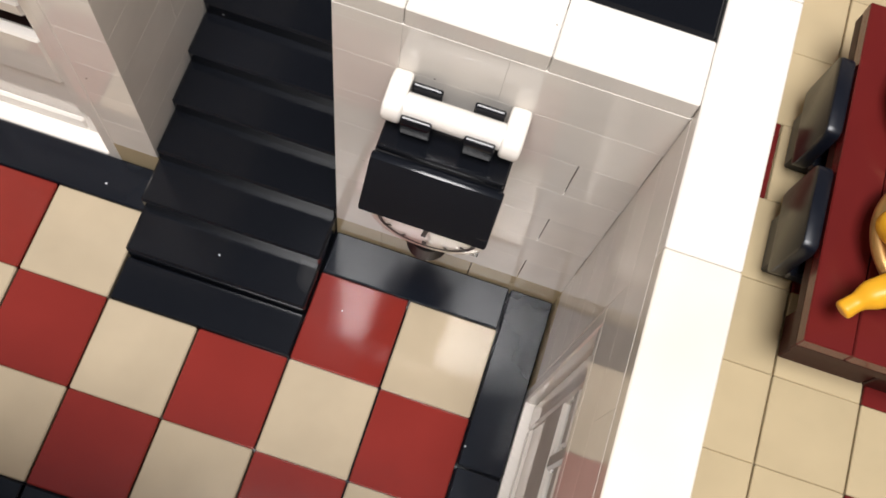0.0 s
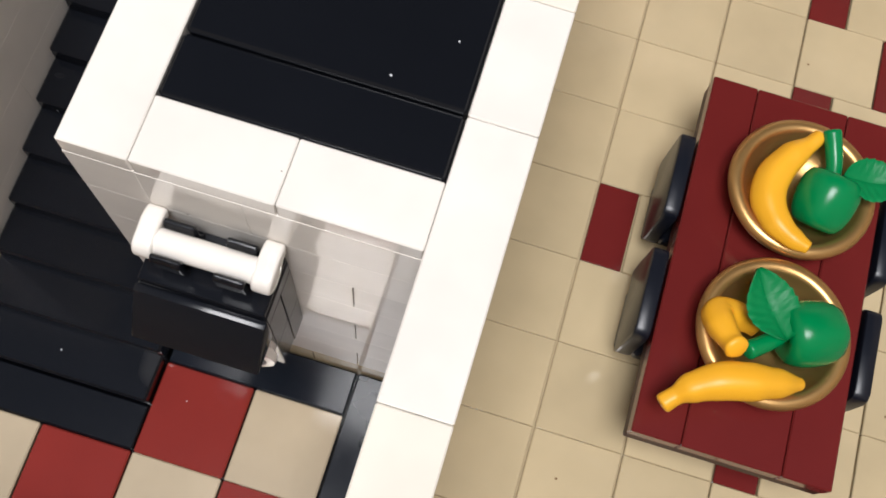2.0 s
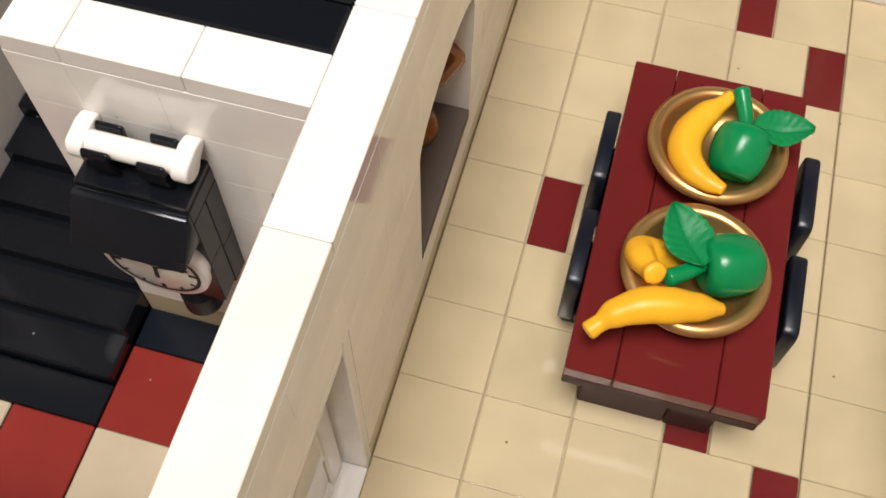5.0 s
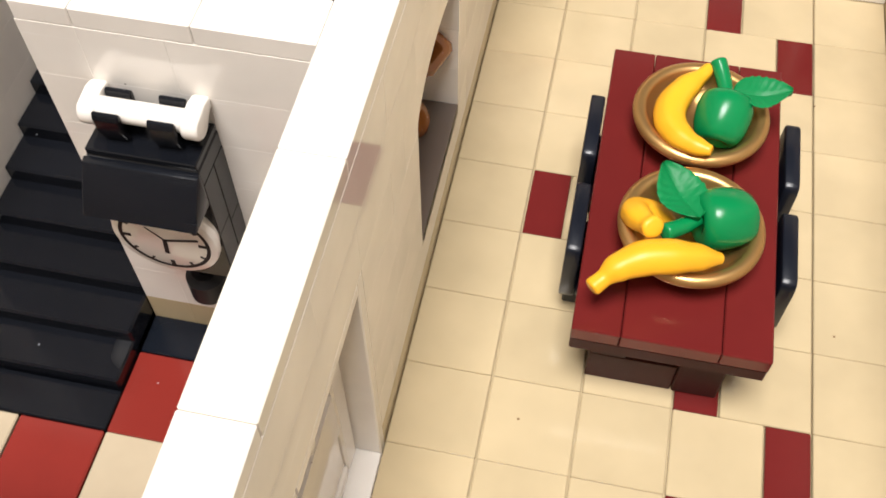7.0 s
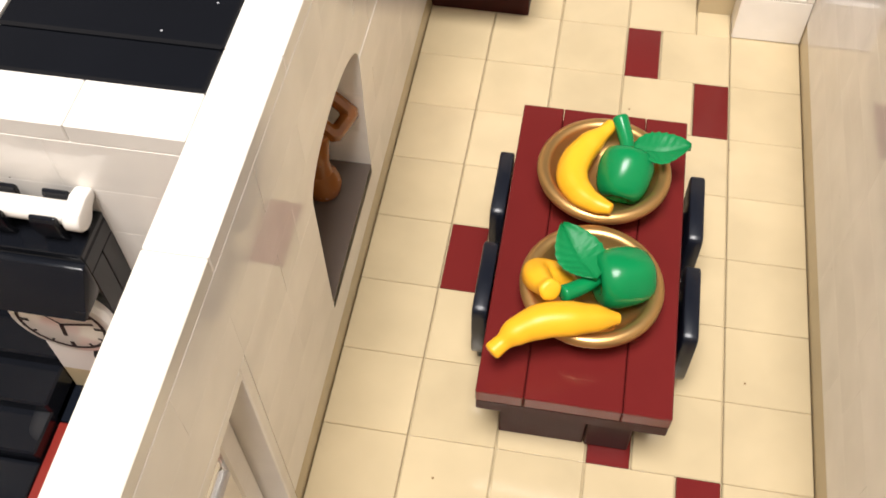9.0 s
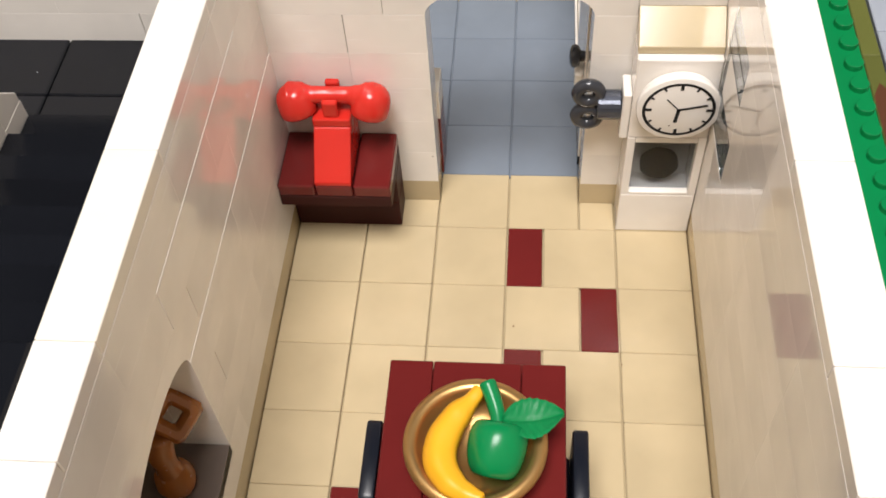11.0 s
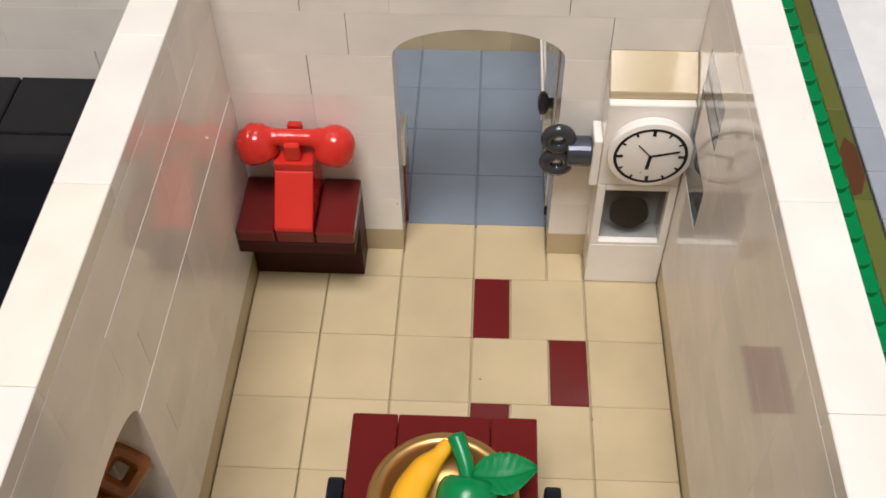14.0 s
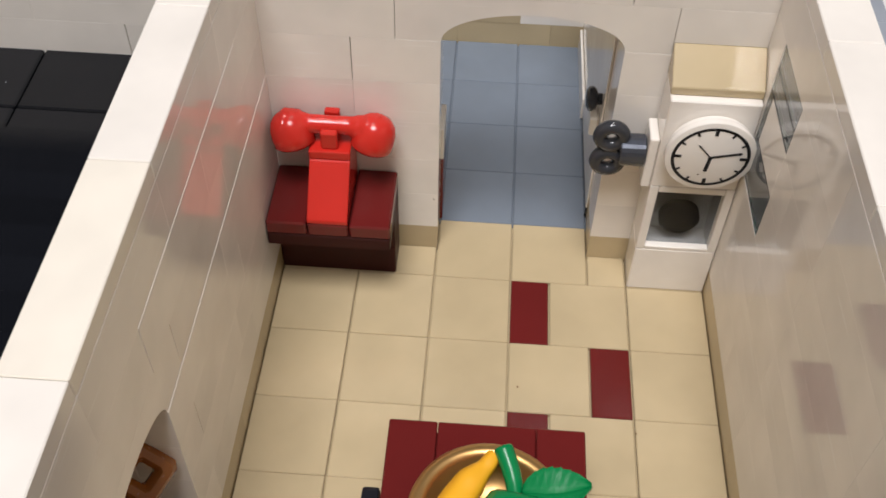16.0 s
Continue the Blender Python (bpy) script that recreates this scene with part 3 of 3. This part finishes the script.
# ---- dining table ----
table = thing("dining_table", (3.5, -16, 0), "dark red plastic dining table with a planked top", "table")
for x0, x1 in ((0, 1), (1, 3), (3, 4)):
    part("tabletop_plank", box(x0 + 0.008, x1 - 0.008, 0.01, 7.99, 2.25, 2.65, 0.028), DARK_RED, table)
part("under_plate", box(0.02, 3.98, 0.02, 7.98, 1.85, 2.246, 0.03), BROWN, table)
for y0, back_ in ((0.42, 0), (6.58, 1)):
    part("apron", box(0.5, 1.2, y0, y0 + 1.0, 1.45, 1.846, 0.03), BROWN, table)
    part("apron", box(1.21, 2.35, y0 + 0.3 * (1 - back_), y0 + 1.0 - 0.3 * back_, 1.45, 1.846, 0.03), BROWN, table)
    part("apron", box(2.36, 3.4, y0, y0 + 1.0, 1.45, 1.846, 0.03), BROWN, table)
    part("foot", box(0.5, 1.28, y0, y0 + 1.0, 1.05, 1.446, 0.03), BROWN, table)
    part("foot", box(1.28, 2.2, y0 + 0.3, y0 + 0.7, 1.05, 1.446, 0.03), BROWN, table)
    part("foot", box(0.5, 2.4, y0 + 0.015, y0 + 0.985, 0.0, 1.046, 0.03), BROWN, table)
    part("foot", box(2.42, 3.4, y0, y0 + 1.0, 0.0, 1.446, 0.03), BROWN, table)


# ---- chairs ----
def chair():
    """Local: the back stands on x = 0, the seat reaches towards +x; y from 0 to 2."""
    c = thing("dining_chair", (0, 0, 0), "glossy black plastic chair pushed under the dining table", "chair", "chairs round the dining table")
    outline = [(0.06, 0.75), (0.0, 1.0), (0.0, 2.34), (0.06, 2.53), (0.2, 2.60), (1.80, 2.60), (1.94, 2.53), (2.0, 2.34), (2.0, 1.0), (1.94, 0.75)]
    part("backrest", soften(prism(outline, 0.0, 0.34, "x"), 0.05, 30), NAVY, c, smooth=35)
    part("seat", box(0.35, 2.0, 0.02, 1.98, 0.8, 1.15, 0.06), NAVY, c)
    part("base", box(0.1, 1.8, 0.35, 1.65, 0.0, 0.795, 0.04), NAVY, c)
    return c


first_chair = chair()
first_chair.location = Vector((3.13, -11.45, 0)) * S
copy_thing(first_chair, pose(3.13 * S, -14.12 * S, 0))
copy_thing(first_chair, pose(7.98 * S, -9.5 * S, 0, 0, 0, 180))
copy_thing(first_chair, pose(7.96 * S, -12.08 * S, 0, 0, 0, 180))


# ---- fruit bowls ----
def bowl(at, label):
    b = thing("fruit_bowl", at, label, "bowl", "fruit bowls on the dining table")
    rim = [(1.345 + 0.165 * math.cos(q), 0.70 + 0.15 * math.sin(q)) for q in (math.pi * (-0.62 + 1.5 * i / 14) for i in range(15))]
    part("bowl_body", lathe([(0, 0), (0.62, 0), (0.70, 0.05), (0.74, 0.12), (0.98, 0.28), (1.20, 0.48), *rim, (1.08, 0.53), (0.90, 0.36), (0.66, 0.22), (0, 0.18)], 80), GOLD, b, smooth=60)
    return b


bowl((5.58, -10.38, 2.65), "pearl gold plastic bowl holding a banana and a green apple")
bowl((5.58, -13.5, 2.65), "pearl gold plastic bowl with two bananas and a green apple")


def banana(points, radii, label):
    p0 = Vector(points[0])
    b = thing("banana", p0, label, "banana", "bananas in the bowls")
    part("skin", sweep([Vector(p) - p0 for p in points], radii, 20, 0.96, 0.035), YELLOW, b, smooth=70)
    return b


banana([(5.62, -9.32, 3.72), (5.50, -9.52, 3.68), (5.18, -9.90, 3.60), (4.93, -10.40, 3.55), (4.90, -10.90, 3.55), (5.12, -11.34, 3.60), (5.45, -11.62, 3.68), (5.78, -11.76, 3.74)], [0.14, 0.17, 0.30, 0.35, 0.35, 0.30, 0.22, 0.13], "bright yellow plastic banana curled inside a gold bowl")
banana([(3.78, -15.50, 3.55), (3.95, -15.32, 3.62), (4.20, -15.10, 3.75), (4.65, -14.86, 3.85), (5.15, -14.72, 3.85), (5.65, -14.58, 3.78), (6.16, -14.42, 3.66)], [0.19, 0.18, 0.29, 0.36, 0.36, 0.29, 0.12], "bright yellow plastic banana lying across a bowl rim")
banana([(4.74, -14.22, 4.06), (4.66, -14.10, 3.95), (4.46, -13.76, 3.72), (4.44, -13.50, 3.50), (4.80, -13.38, 3.35), (5.25, -13.50, 3.22)], [0.24, 0.22, 0.29, 0.32, 0.28, 0.15], "bright yellow plastic banana sticking up from a bowl")


def leaf_mesh(length, width, thick=0.10):
    """A moulded leaf: rounded at the stalk, pointed at the tip, with a scalloped rim, a sunk midrib and shallow veins."""
    bm, n, c = bmesh.new(), 96, 14
    top, low = [], []
    for i in range(n + 1):
        u = i / n
        w = width * (math.sin(math.pi * u ** 0.88) ** 0.85 if 0 < u < 1 else 0) * (1 + 0.075 * ((u * 8) % 1.0 - 0.5) * math.sin(math.pi * u)) + 0.03
        up, dn = [], []
        for k in range(c + 1):
            v = 2 * k / c - 1
            z = -0.16 * math.sin(math.pi * u) ** 2 * 0.6 + 0.13 * v * v - 0.045 * math.exp(-(v / 0.10) ** 2) + 0.0075 * math.sin((u * 8 - abs(v) * 1.6) * 2 * math.pi) * min(1.0, 2.2 * abs(v)) * math.sin(math.pi * u)
            rim = thick * 0.5 * math.sqrt(max(0.0, 1 - abs(v) ** 6))
            up.append(bm.verts.new((u * length, w * v, z + rim)))
            dn.append(bm.verts.new((u * length, w * v, z - rim - 0.001)))
        top.append(up)
        low.append(dn)
    for a, b, flip in [(x, y, 1) for x, y in zip(top, top[1:])] + [(x, y, -1) for x, y in zip(low, low[1:])]:
        for k in range(c):
            bm.faces.new([a[k], b[k], b[k + 1], a[k + 1]][::flip])
    for i in range(n):
        for k in (0, c):
            bm.faces.new([top[i][k], top[i + 1][k], low[i + 1][k], low[i][k]])
    for i in (0, n):
        for k in range(c):
            bm.faces.new([top[i][k], top[i][k + 1], low[i][k + 1], low[i][k]])
    return bm


def apple(at, axis, leaf_way, leaf_at, label, size=0.64, reach=1.36, root=(0, 0, 0), stalk_way=None):
    """A plastic apple lying with its stalk along axis; the leaf starts near the stalk."""
    a = thing("apple", at, label, "apple", "apples in the bowls")
    q = Vector(axis).to_track_quat("Z", "Y").to_matrix().to_4x4()
    prof = [(0, -0.70), (0.12, -0.73), (0.24, -0.84), (0.40, -0.93), (0.58, -0.92), (0.74, -0.82), (0.87, -0.60), (0.96, -0.28), (1.0, 0.08), (1.0, 0.38), (0.95, 0.64), (0.84, 0.84), (0.66, 0.93), (0.44, 0.91), (0.24, 0.80), (0, 0.72)]
    bm = lathe([(r * size, z * size) for r, z in prof], 60)
    for v in bm.verts:
        turn = math.atan2(v.co.y, v.co.x)
        low_end = max(0.0, min(1.0, 0.55 - v.co.z / size))
        swell = 1 + 0.03 * math.cos(5 * turn) * low_end
        v.co.x, v.co.y = v.co.x * swell, v.co.y * swell
    bmesh.ops.transform(bm, matrix=q, verts=bm.verts)
    part("flesh", bm, GREEN, a, smooth=80)
    d, o = Vector(stalk_way or axis).normalized(), Vector(root)
    part("stalk", sweep([o + d * 0.36, o + d * 0.75 + Vector((0.05, 0, 0.03)), o + d * 1.10 + Vector((0.02, 0, 0.08)), o + d * 1.42 + Vector((-0.05, 0, 0.16))], [0.16, 0.165, 0.175, 0.185]), GREEN, a, smooth=50)
    w = Vector(leaf_way).normalized()
    side = Vector((0, 0, 1)).cross(w).normalized()
    m = Matrix((w, side, w.cross(side))).transposed().to_4x4()
    bm = leaf_mesh(reach, 0.345 * reach)
    bmesh.ops.transform(bm, matrix=Matrix.Translation(leaf_at) @ m, verts=bm.verts)
    part("leaf", bm, LEAF, a, smooth=60)
    return a


far_apple = apple((6.04, -10.57, 3.48), (0.12, 0.84, 0.42), (1.0, 0.13, 0.06), (0.11, 0.42, 0.42), "glossy green plastic apple with stalk and leaf in a gold bowl", size=0.615, reach=1.26, root=(0.10, -0.06, 0.06), stalk_way=(-0.20, 0.95, 0.12))
apple((6.20, -13.38, 3.60), (-0.93, -0.36, 0.08), (-0.58, 0.78, 0.12), (-0.56, -0.40, 0.36), "glossy green plastic apple with leaf resting on a bowl rim", reach=1.42, root=(-0.16, 0.28, 0.15), stalk_way=(-0.70, -0.76, -0.03))
spot_way = Vector((-0.45, -0.52, 0.70)).normalized()
part("mould_mark", rod(spot_way * 0.565, spot_way * 0.612, 0.045, 10, 0.01), STEEL, far_apple, "small dark mould mark")

# ---- telephone on its cabinet ----
cabinet = thing("telephone_cabinet", (0, -3, 0), "small dark red plastic cabinet standing in the corner", "cabinet")
part("base", box(0.02, 2.98, 1.0, 1.98, 0, 1.0, 0.03), BROWN, cabinet)
part("base", box(0.02, 2.98, 1.0, 1.98, 1.004, 1.996, 0.03), BROWN, cabinet)
part("drawer", box(0.02, 2.98, 0.01, 1.98, 2.0, 2.396, 0.03), BROWN, cabinet)
for x0 in (0, 1, 2):
    part("top_tile", box(x0 + 0.015, x0 + 0.985, 0.01, 1.98, 2.4, 2.8, 0.045), DARK_RED, cabinet)
phone = thing("telephone", (1.5, -3, 2.8), "bright red plastic telephone with a large handset", "telephone")
part("body", soften(prism([(0.02, 0.0), (0.02, 0.12), (1.0, 1.16), (1.98, 1.16), (1.98, 0.0)], -0.48, 0.48, "x"), 0.025, 25, 1), BRIGHT_RED, phone)
part("cradle_base", box(-0.49, 0.49, 1.02, 1.98, 1.164, 1.42, 0.03), BRIGHT_RED, phone)
part("cradle", box(-0.20, 0.20, 1.10, 1.28, 1.42, 1.92, 0.04), BRIGHT_RED, phone)
part("cradle", box(-0.18, 0.18, 1.74, 1.92, 1.42, 2.04, 0.04), BRIGHT_RED, phone)
handset = part("handset", sweep([(-1.0, 1.46, 1.72), (-0.82, 1.47, 1.76), (-0.62, 1.49, 1.81), (-0.42, 1.5, 1.84), (0, 1.5, 1.85), (0.42, 1.5, 1.84), (0.62, 1.49, 1.81), (0.82, 1.47, 1.76), (1.0, 1.46, 1.72)], [0.47, 0.43, 0.30, 0.225, 0.21, 0.225, 0.30, 0.43, 0.47], 24), BRIGHT_RED, phone, smooth=60)
for sx in (-1, 1):
    m = Matrix.Translation((sx * 0.97 + 0.05, 1.44, 1.66)) @ Matrix.Rotation(radians(sx * 14), 4, "Y") @ Matrix.Rotation(radians(-18), 4, "X")
    cup = [(0, 0.50), (0.16, 0.485), (0.31, 0.42), (0.43, 0.29), (0.49, 0.12), (0.505, -0.10), (0.50, -0.30), (0.42, -0.38), (0.28, -0.38), (0.24, -0.32), (0, -0.32)]
    part("earpiece" if sx < 0 else "mouthpiece", lathe([(r, z) for r, z in cup[::-1]], 36, m), BRIGHT_RED, handset, smooth=50)


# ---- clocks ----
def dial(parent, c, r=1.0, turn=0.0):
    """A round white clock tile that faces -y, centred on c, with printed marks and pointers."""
    m = Matrix.Translation(c) @ Matrix.Rotation(radians(90), 4, "X")
    d = part("dial", lathe([(0, -0.35), (r * 0.90, -0.35), (r * 0.925, -0.33), (r * 0.925, -0.20), (r * 0.985, -0.17), (r, -0.14), (r, -0.05), (r * 0.985, -0.015), (r * 0.95, 0), (0, 0)], 72, m), WHITE, parent, smooth=35)
    bm = bmesh.new()
    n = 72
    for i in range(n):
        a0, a1 = 2 * math.pi * i / n, 2 * math.pi * (i + 1) / n
        quad = [bm.verts.new((q * math.cos(a), q * math.sin(a), 0.006)) for q, a in ((0.785 * r, a0), (0.86 * r, a0), (0.86 * r, a1), (0.785 * r, a1))]
        bm.faces.new(quad)
    bmesh.ops.remove_doubles(bm, verts=bm.verts, dist=1e-4)
    bmesh.ops.transform(bm, matrix=m, verts=bm.verts)
    part("dial_ring", bm, PRINT, d, "printed black ring")

    def bar(name, angle, r0, r1, w):
        b = box(-w / 2, w / 2, r0, r1, 0.004, 0.012, 0.001)
        bmesh.ops.transform(b, matrix=m @ Matrix.Rotation(-radians(angle), 4, "Z"), verts=b.verts)
        part(name, b, PRINT, d)

    for h in range(12):
        long_ = h % 3 == 0
        bar("hour_mark", 30 * h + turn, (0.64 if long_ else 0.70) * r, 0.80 * r, (0.08 if long_ else 0.052) * r)
    bar("hour_hand", 186 + turn, -0.02, 0.42 * r, 0.085 * r)
    bar("minute_hand", 76 + turn, -0.02, 0.68 * r, 0.06 * r)
    bar("second_hand", 318 + turn, -0.02, 0.46 * r, 0.028 * r)
    return d


clock = thing("grandfather_clock", (9, -2, 0), "white plastic grandfather clock with round dial and winding key", "clock")
part("plinth", box(0.015, 1.985, 0.01, 0.98, 0, 1.55, 0.03), WHITE, clock)
case = bmesh.new()
box(0.015, 0.22, 0.01, 0.98, 1.555, 3.75, 0.02, case)
box(1.78, 1.985, 0.01, 0.98, 1.555, 3.75, 0.02, case)
box(0.225, 1.775, 0.80, 0.98, 1.555, 3.75, 0.02, case)
box(0.225, 1.775, 0.01, 0.795, 3.56, 3.75, 0.02, case)
box(0.225, 1.775, 0.01, 0.205, 1.555, 1.66, 0.02, case)
part("pendulum_case", case, WHITE, clock)
part("pendulum", rod((0.98, 0.30, 2.30), (0.98, 0.70, 2.30), 0.50, 36, 0.1), BLACK, clock, "dark round pendulum weight")
part("case_pane", box(0.23, 1.77, 0.21, 0.25, 1.56, 3.55, 0.005), DUSKY, clock).visible_shadow = False
part("head_block", box(0.015, 1.985, 0.01, 0.98, 3.755, 6.35, 0.03), WHITE, clock)
part("cornice", soften(prism([(0.20, 6.355), (0.20, 6.56), (0.97, 7.15), (0.985, 7.14), (0.985, 6.355)], 0.01, 1.99, "x"), 0.02, 20, 1), TAN, clock, "tan sloped cornice")
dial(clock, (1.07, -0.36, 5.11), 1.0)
part("bracket", box(-0.20, 0.01, 0.12, 0.88, 3.6, 5.1, 0.03), WHITE, clock)
key = part("winding_key", rod((-0.80, 0.5, 4.42), (-0.205, 0.5, 4.42), 0.38), PEARL, clock, "grey winding key")
for z in (4.82, 4.06):
    part("key_loop", ring(0.27, 0.165, Matrix.Translation((-1.02, 0.48, z)) @ Matrix.Rotation(radians(90), 4, "X")), STEEL, key, smooth=60)
part("key_web", box(-1.2, -0.79, 0.36, 0.62, 4.2, 4.66, 0.06), STEEL, key)

hall_clock = thing("wall_clock", (-4, -16, 0), "black plastic hood clock with round white dial on a wall", "clock")
part("case_front", box(-0.45, 1.0, -0.95, -0.47, 3.95, 5.396, 0.014), BLACK, hall_clock)
part("case_front", box(-1.0, 1.0, -0.95, -0.47, 5.40, 6.84, 0.014), BLACK, hall_clock)
part("case_back", box(-0.45, 1.0, -0.455, -0.005, 3.8, 5.196, 0.014), BLACK, hall_clock)
part("case_back", box(-1.0, 1.0, -0.455, -0.005, 5.20, 6.84, 0.014), BLACK, hall_clock)
part("case_top", box(-1.0, 1.0, -0.98, -0.005, 6.844, 7.25, 0.03), BLACK, hall_clock)
part("hood", soften(prism([(-0.985, 7.25), (-1.12, 7.23), (-1.67, 6.42), (-0.985, 6.40)], -1.03, 1.03, "x"), 0.035, 20), BLACK, hall_clock, smooth=25)
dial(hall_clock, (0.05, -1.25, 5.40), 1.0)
part("pendulum", rod((0.03, -0.42, 2.30), (0.03, -0.42, 3.15), 0.41, 36, 0.14), PRINT, hall_clock)
part("pendulum_rod", rod((0.03, -0.42, 3.1), (0.03, -0.42, 3.92), 0.12), BLACK, hall_clock)

rail = thing("hanging_rail", (-4, -16, 8.0), "white plastic bar held by black clips on the stair wall", "rail")
part("bar", rod((-0.78, -0.47, -0.09), (0.78, -0.47, -0.09), 0.205), WHITE, rail, smooth=40)
end_outline = [(-0.48 + 0.275 * math.cos(a), -0.11 + 0.275 * math.sin(a)) for a in (radians(125 + 15 * k) for k in range(14))]
end_outline += [(-0.20, -0.20), (-0.005, -0.12), (-0.005, 0.08), (-0.12, 0.13), (-0.26, 0.16), (-0.38, 0.145)]
for x in (-1.04, 0.73):
    part("bracket", soften(prism(end_outline, x, x + 0.31, "x"), 0.06, 20, 3), WHITE, rail, smooth=30)
for x in (-0.72, 0.22):
    for y0, y1 in ((-0.25, -0.15), (-0.80, -0.70)):
        part("clip", soften(prism([(y0 + 0.16, -0.74), (y0, -0.30), (y0 - 0.02, 0.02), (y0 + 0.02, 0.12), (y1 - 0.02, 0.12), (y1 + 0.02, 0.02), (y1, -0.30), (y1 + 0.16, -0.74)], x, x + 0.46, "x"), 0.03, 20), BLACK, rail)
part("clip_plate", box(-0.98, 0.98, -0.97, -0.006, -0.745, -0.60, 0.02), BLACK, rail)

# ---- back room door, knob and cupboard ----
inner = thing("door_3", (8.02, 0.45, 0), "closed white plastic door with a round black knob in the back room", "door", kind="structure")
part("leaf", box(-0.05, -0.004, 0.0, 4.0, 0.35, 6.3, 0.02), WHITE, inner)
part("threshold", box(-0.06, -0.004, 0.0, 3.2, 0.0, 0.34, 0.02), STEEL, inner)
part("door_handle", lathe([(0, 0), (0.15, 0), (0.15, 0.10), (0.27, 0.15), (0.32, 0.24), (0.30, 0.33), (0.20, 0.39), (0, 0.41)], 28, Matrix.Translation((-0.054, 0.45, 3.85)) @ Matrix.Rotation(radians(-90), 4, "Y")), STEEL, inner, "dark grey round knob", smooth=45)
part("handle_plate", box(-0.28, -0.054, 0.25, 0.95, 2.75, 3.35, 0.05), CREAM, inner)
skirting = tagged(part("skirting", box(7.93, 8.015, 4.5, 7.95, 0.004, 0.75, 0.02), WHITE), "low white plastic skirting along the back room wall", "skirting", kind="structure")
low_cupboard = thing("back_cupboard", (2.4, 0.02, 0), "dark red cupboard with a white top behind the doorway", "cupboard")
part("body", box(0, 1.66, 0, 1.0, 0, 2.25, 0.03), DARK_RED, low_cupboard)
part("top", box(0, 1.66, 0, 1.0, 2.254, 3.3, 0.03), CREAM, low_cupboard)

# ---- black piece at the front of the dining room ----
seat = thing("armchair", (8.38, -21.2, 0), "black plastic armchair with a dipped back near the front wall", "armchair")
dip = [(0.0, 1.0), (0.0, 1.95), (0.1, 2.06), (0.5, 2.08), (1.2, 2.06), (1.75, 2.1), (2.15, 2.25), (2.5, 2.55), (2.62, 2.55), (2.62, 1.0)]
part("backrest", soften(prism(dip, 1.2, 2.4, "z"), 0.06, 30), NAVY, seat, smooth=35)
part("seat", box(0.0, 2.6, 0.0, 2.0, 0.8, 1.19, 0.05), NAVY, seat)
part("arm", box(-0.27, -0.015, 0.1, 1.85, 0.8, 2.36, 0.06), NAVY, seat)
part("base", box(0.1, 2.5, 0.1, 1.8, 0, 0.795, 0.04), NAVY, seat)

# ---- outside the outer wall ----
lawn = thing("grass_plate", (12, -30, -0.9), "green plastic plate with a row of round studs beside the house", "baseplate", kind="structure")
part("plate", box(0.01, 5.30, 0, 60, -0.69, 0.3, 0.02), GREEN, lawn)
stud_mesh = finish("stud", lathe([(0.30, 0), (0.30, 0.19), (0.28, 0.21), (0, 0.21)], 20), GREEN, 35)
for i in range(56):
    st = new("stud", stud_mesh)
    st.parent = lawn
    st.location = Vector((4.94, i + 0.5, 0.3)) * S
edge = thing("kerb", (17.32, -30, -1.59), "olive plastic kerb strip along the green plate", "kerb", kind="structure")
for y0 in range(0, 60, 4):
    part("kerb_piece", box(0, 0.60, y0 + 0.01, y0 + 3.99, 0, 0.99, 0.03), OLIVE, edge)
part("kerb_piece", prism([(0.03, 32.1), (0.03, 34.1), (0.3, 34.7), (0.56, 34.3), (0.56, 32.9), (0.3, 32.2)], 0.985, 1.0, "z"), RUST, edge, "reddish brown kerb insert")
pave = thing("pavement", (18.0, -30, -1.59), "light grey plastic pavement tiles beside the kerb", "pavement", kind="structure")
for y0 in range(0, 60, 2):
    part("paving_tile", box(0.01, 0.93, y0 + 1.21, y0 + 3.19, 0, 0.99, 0.03), GREY, pave)
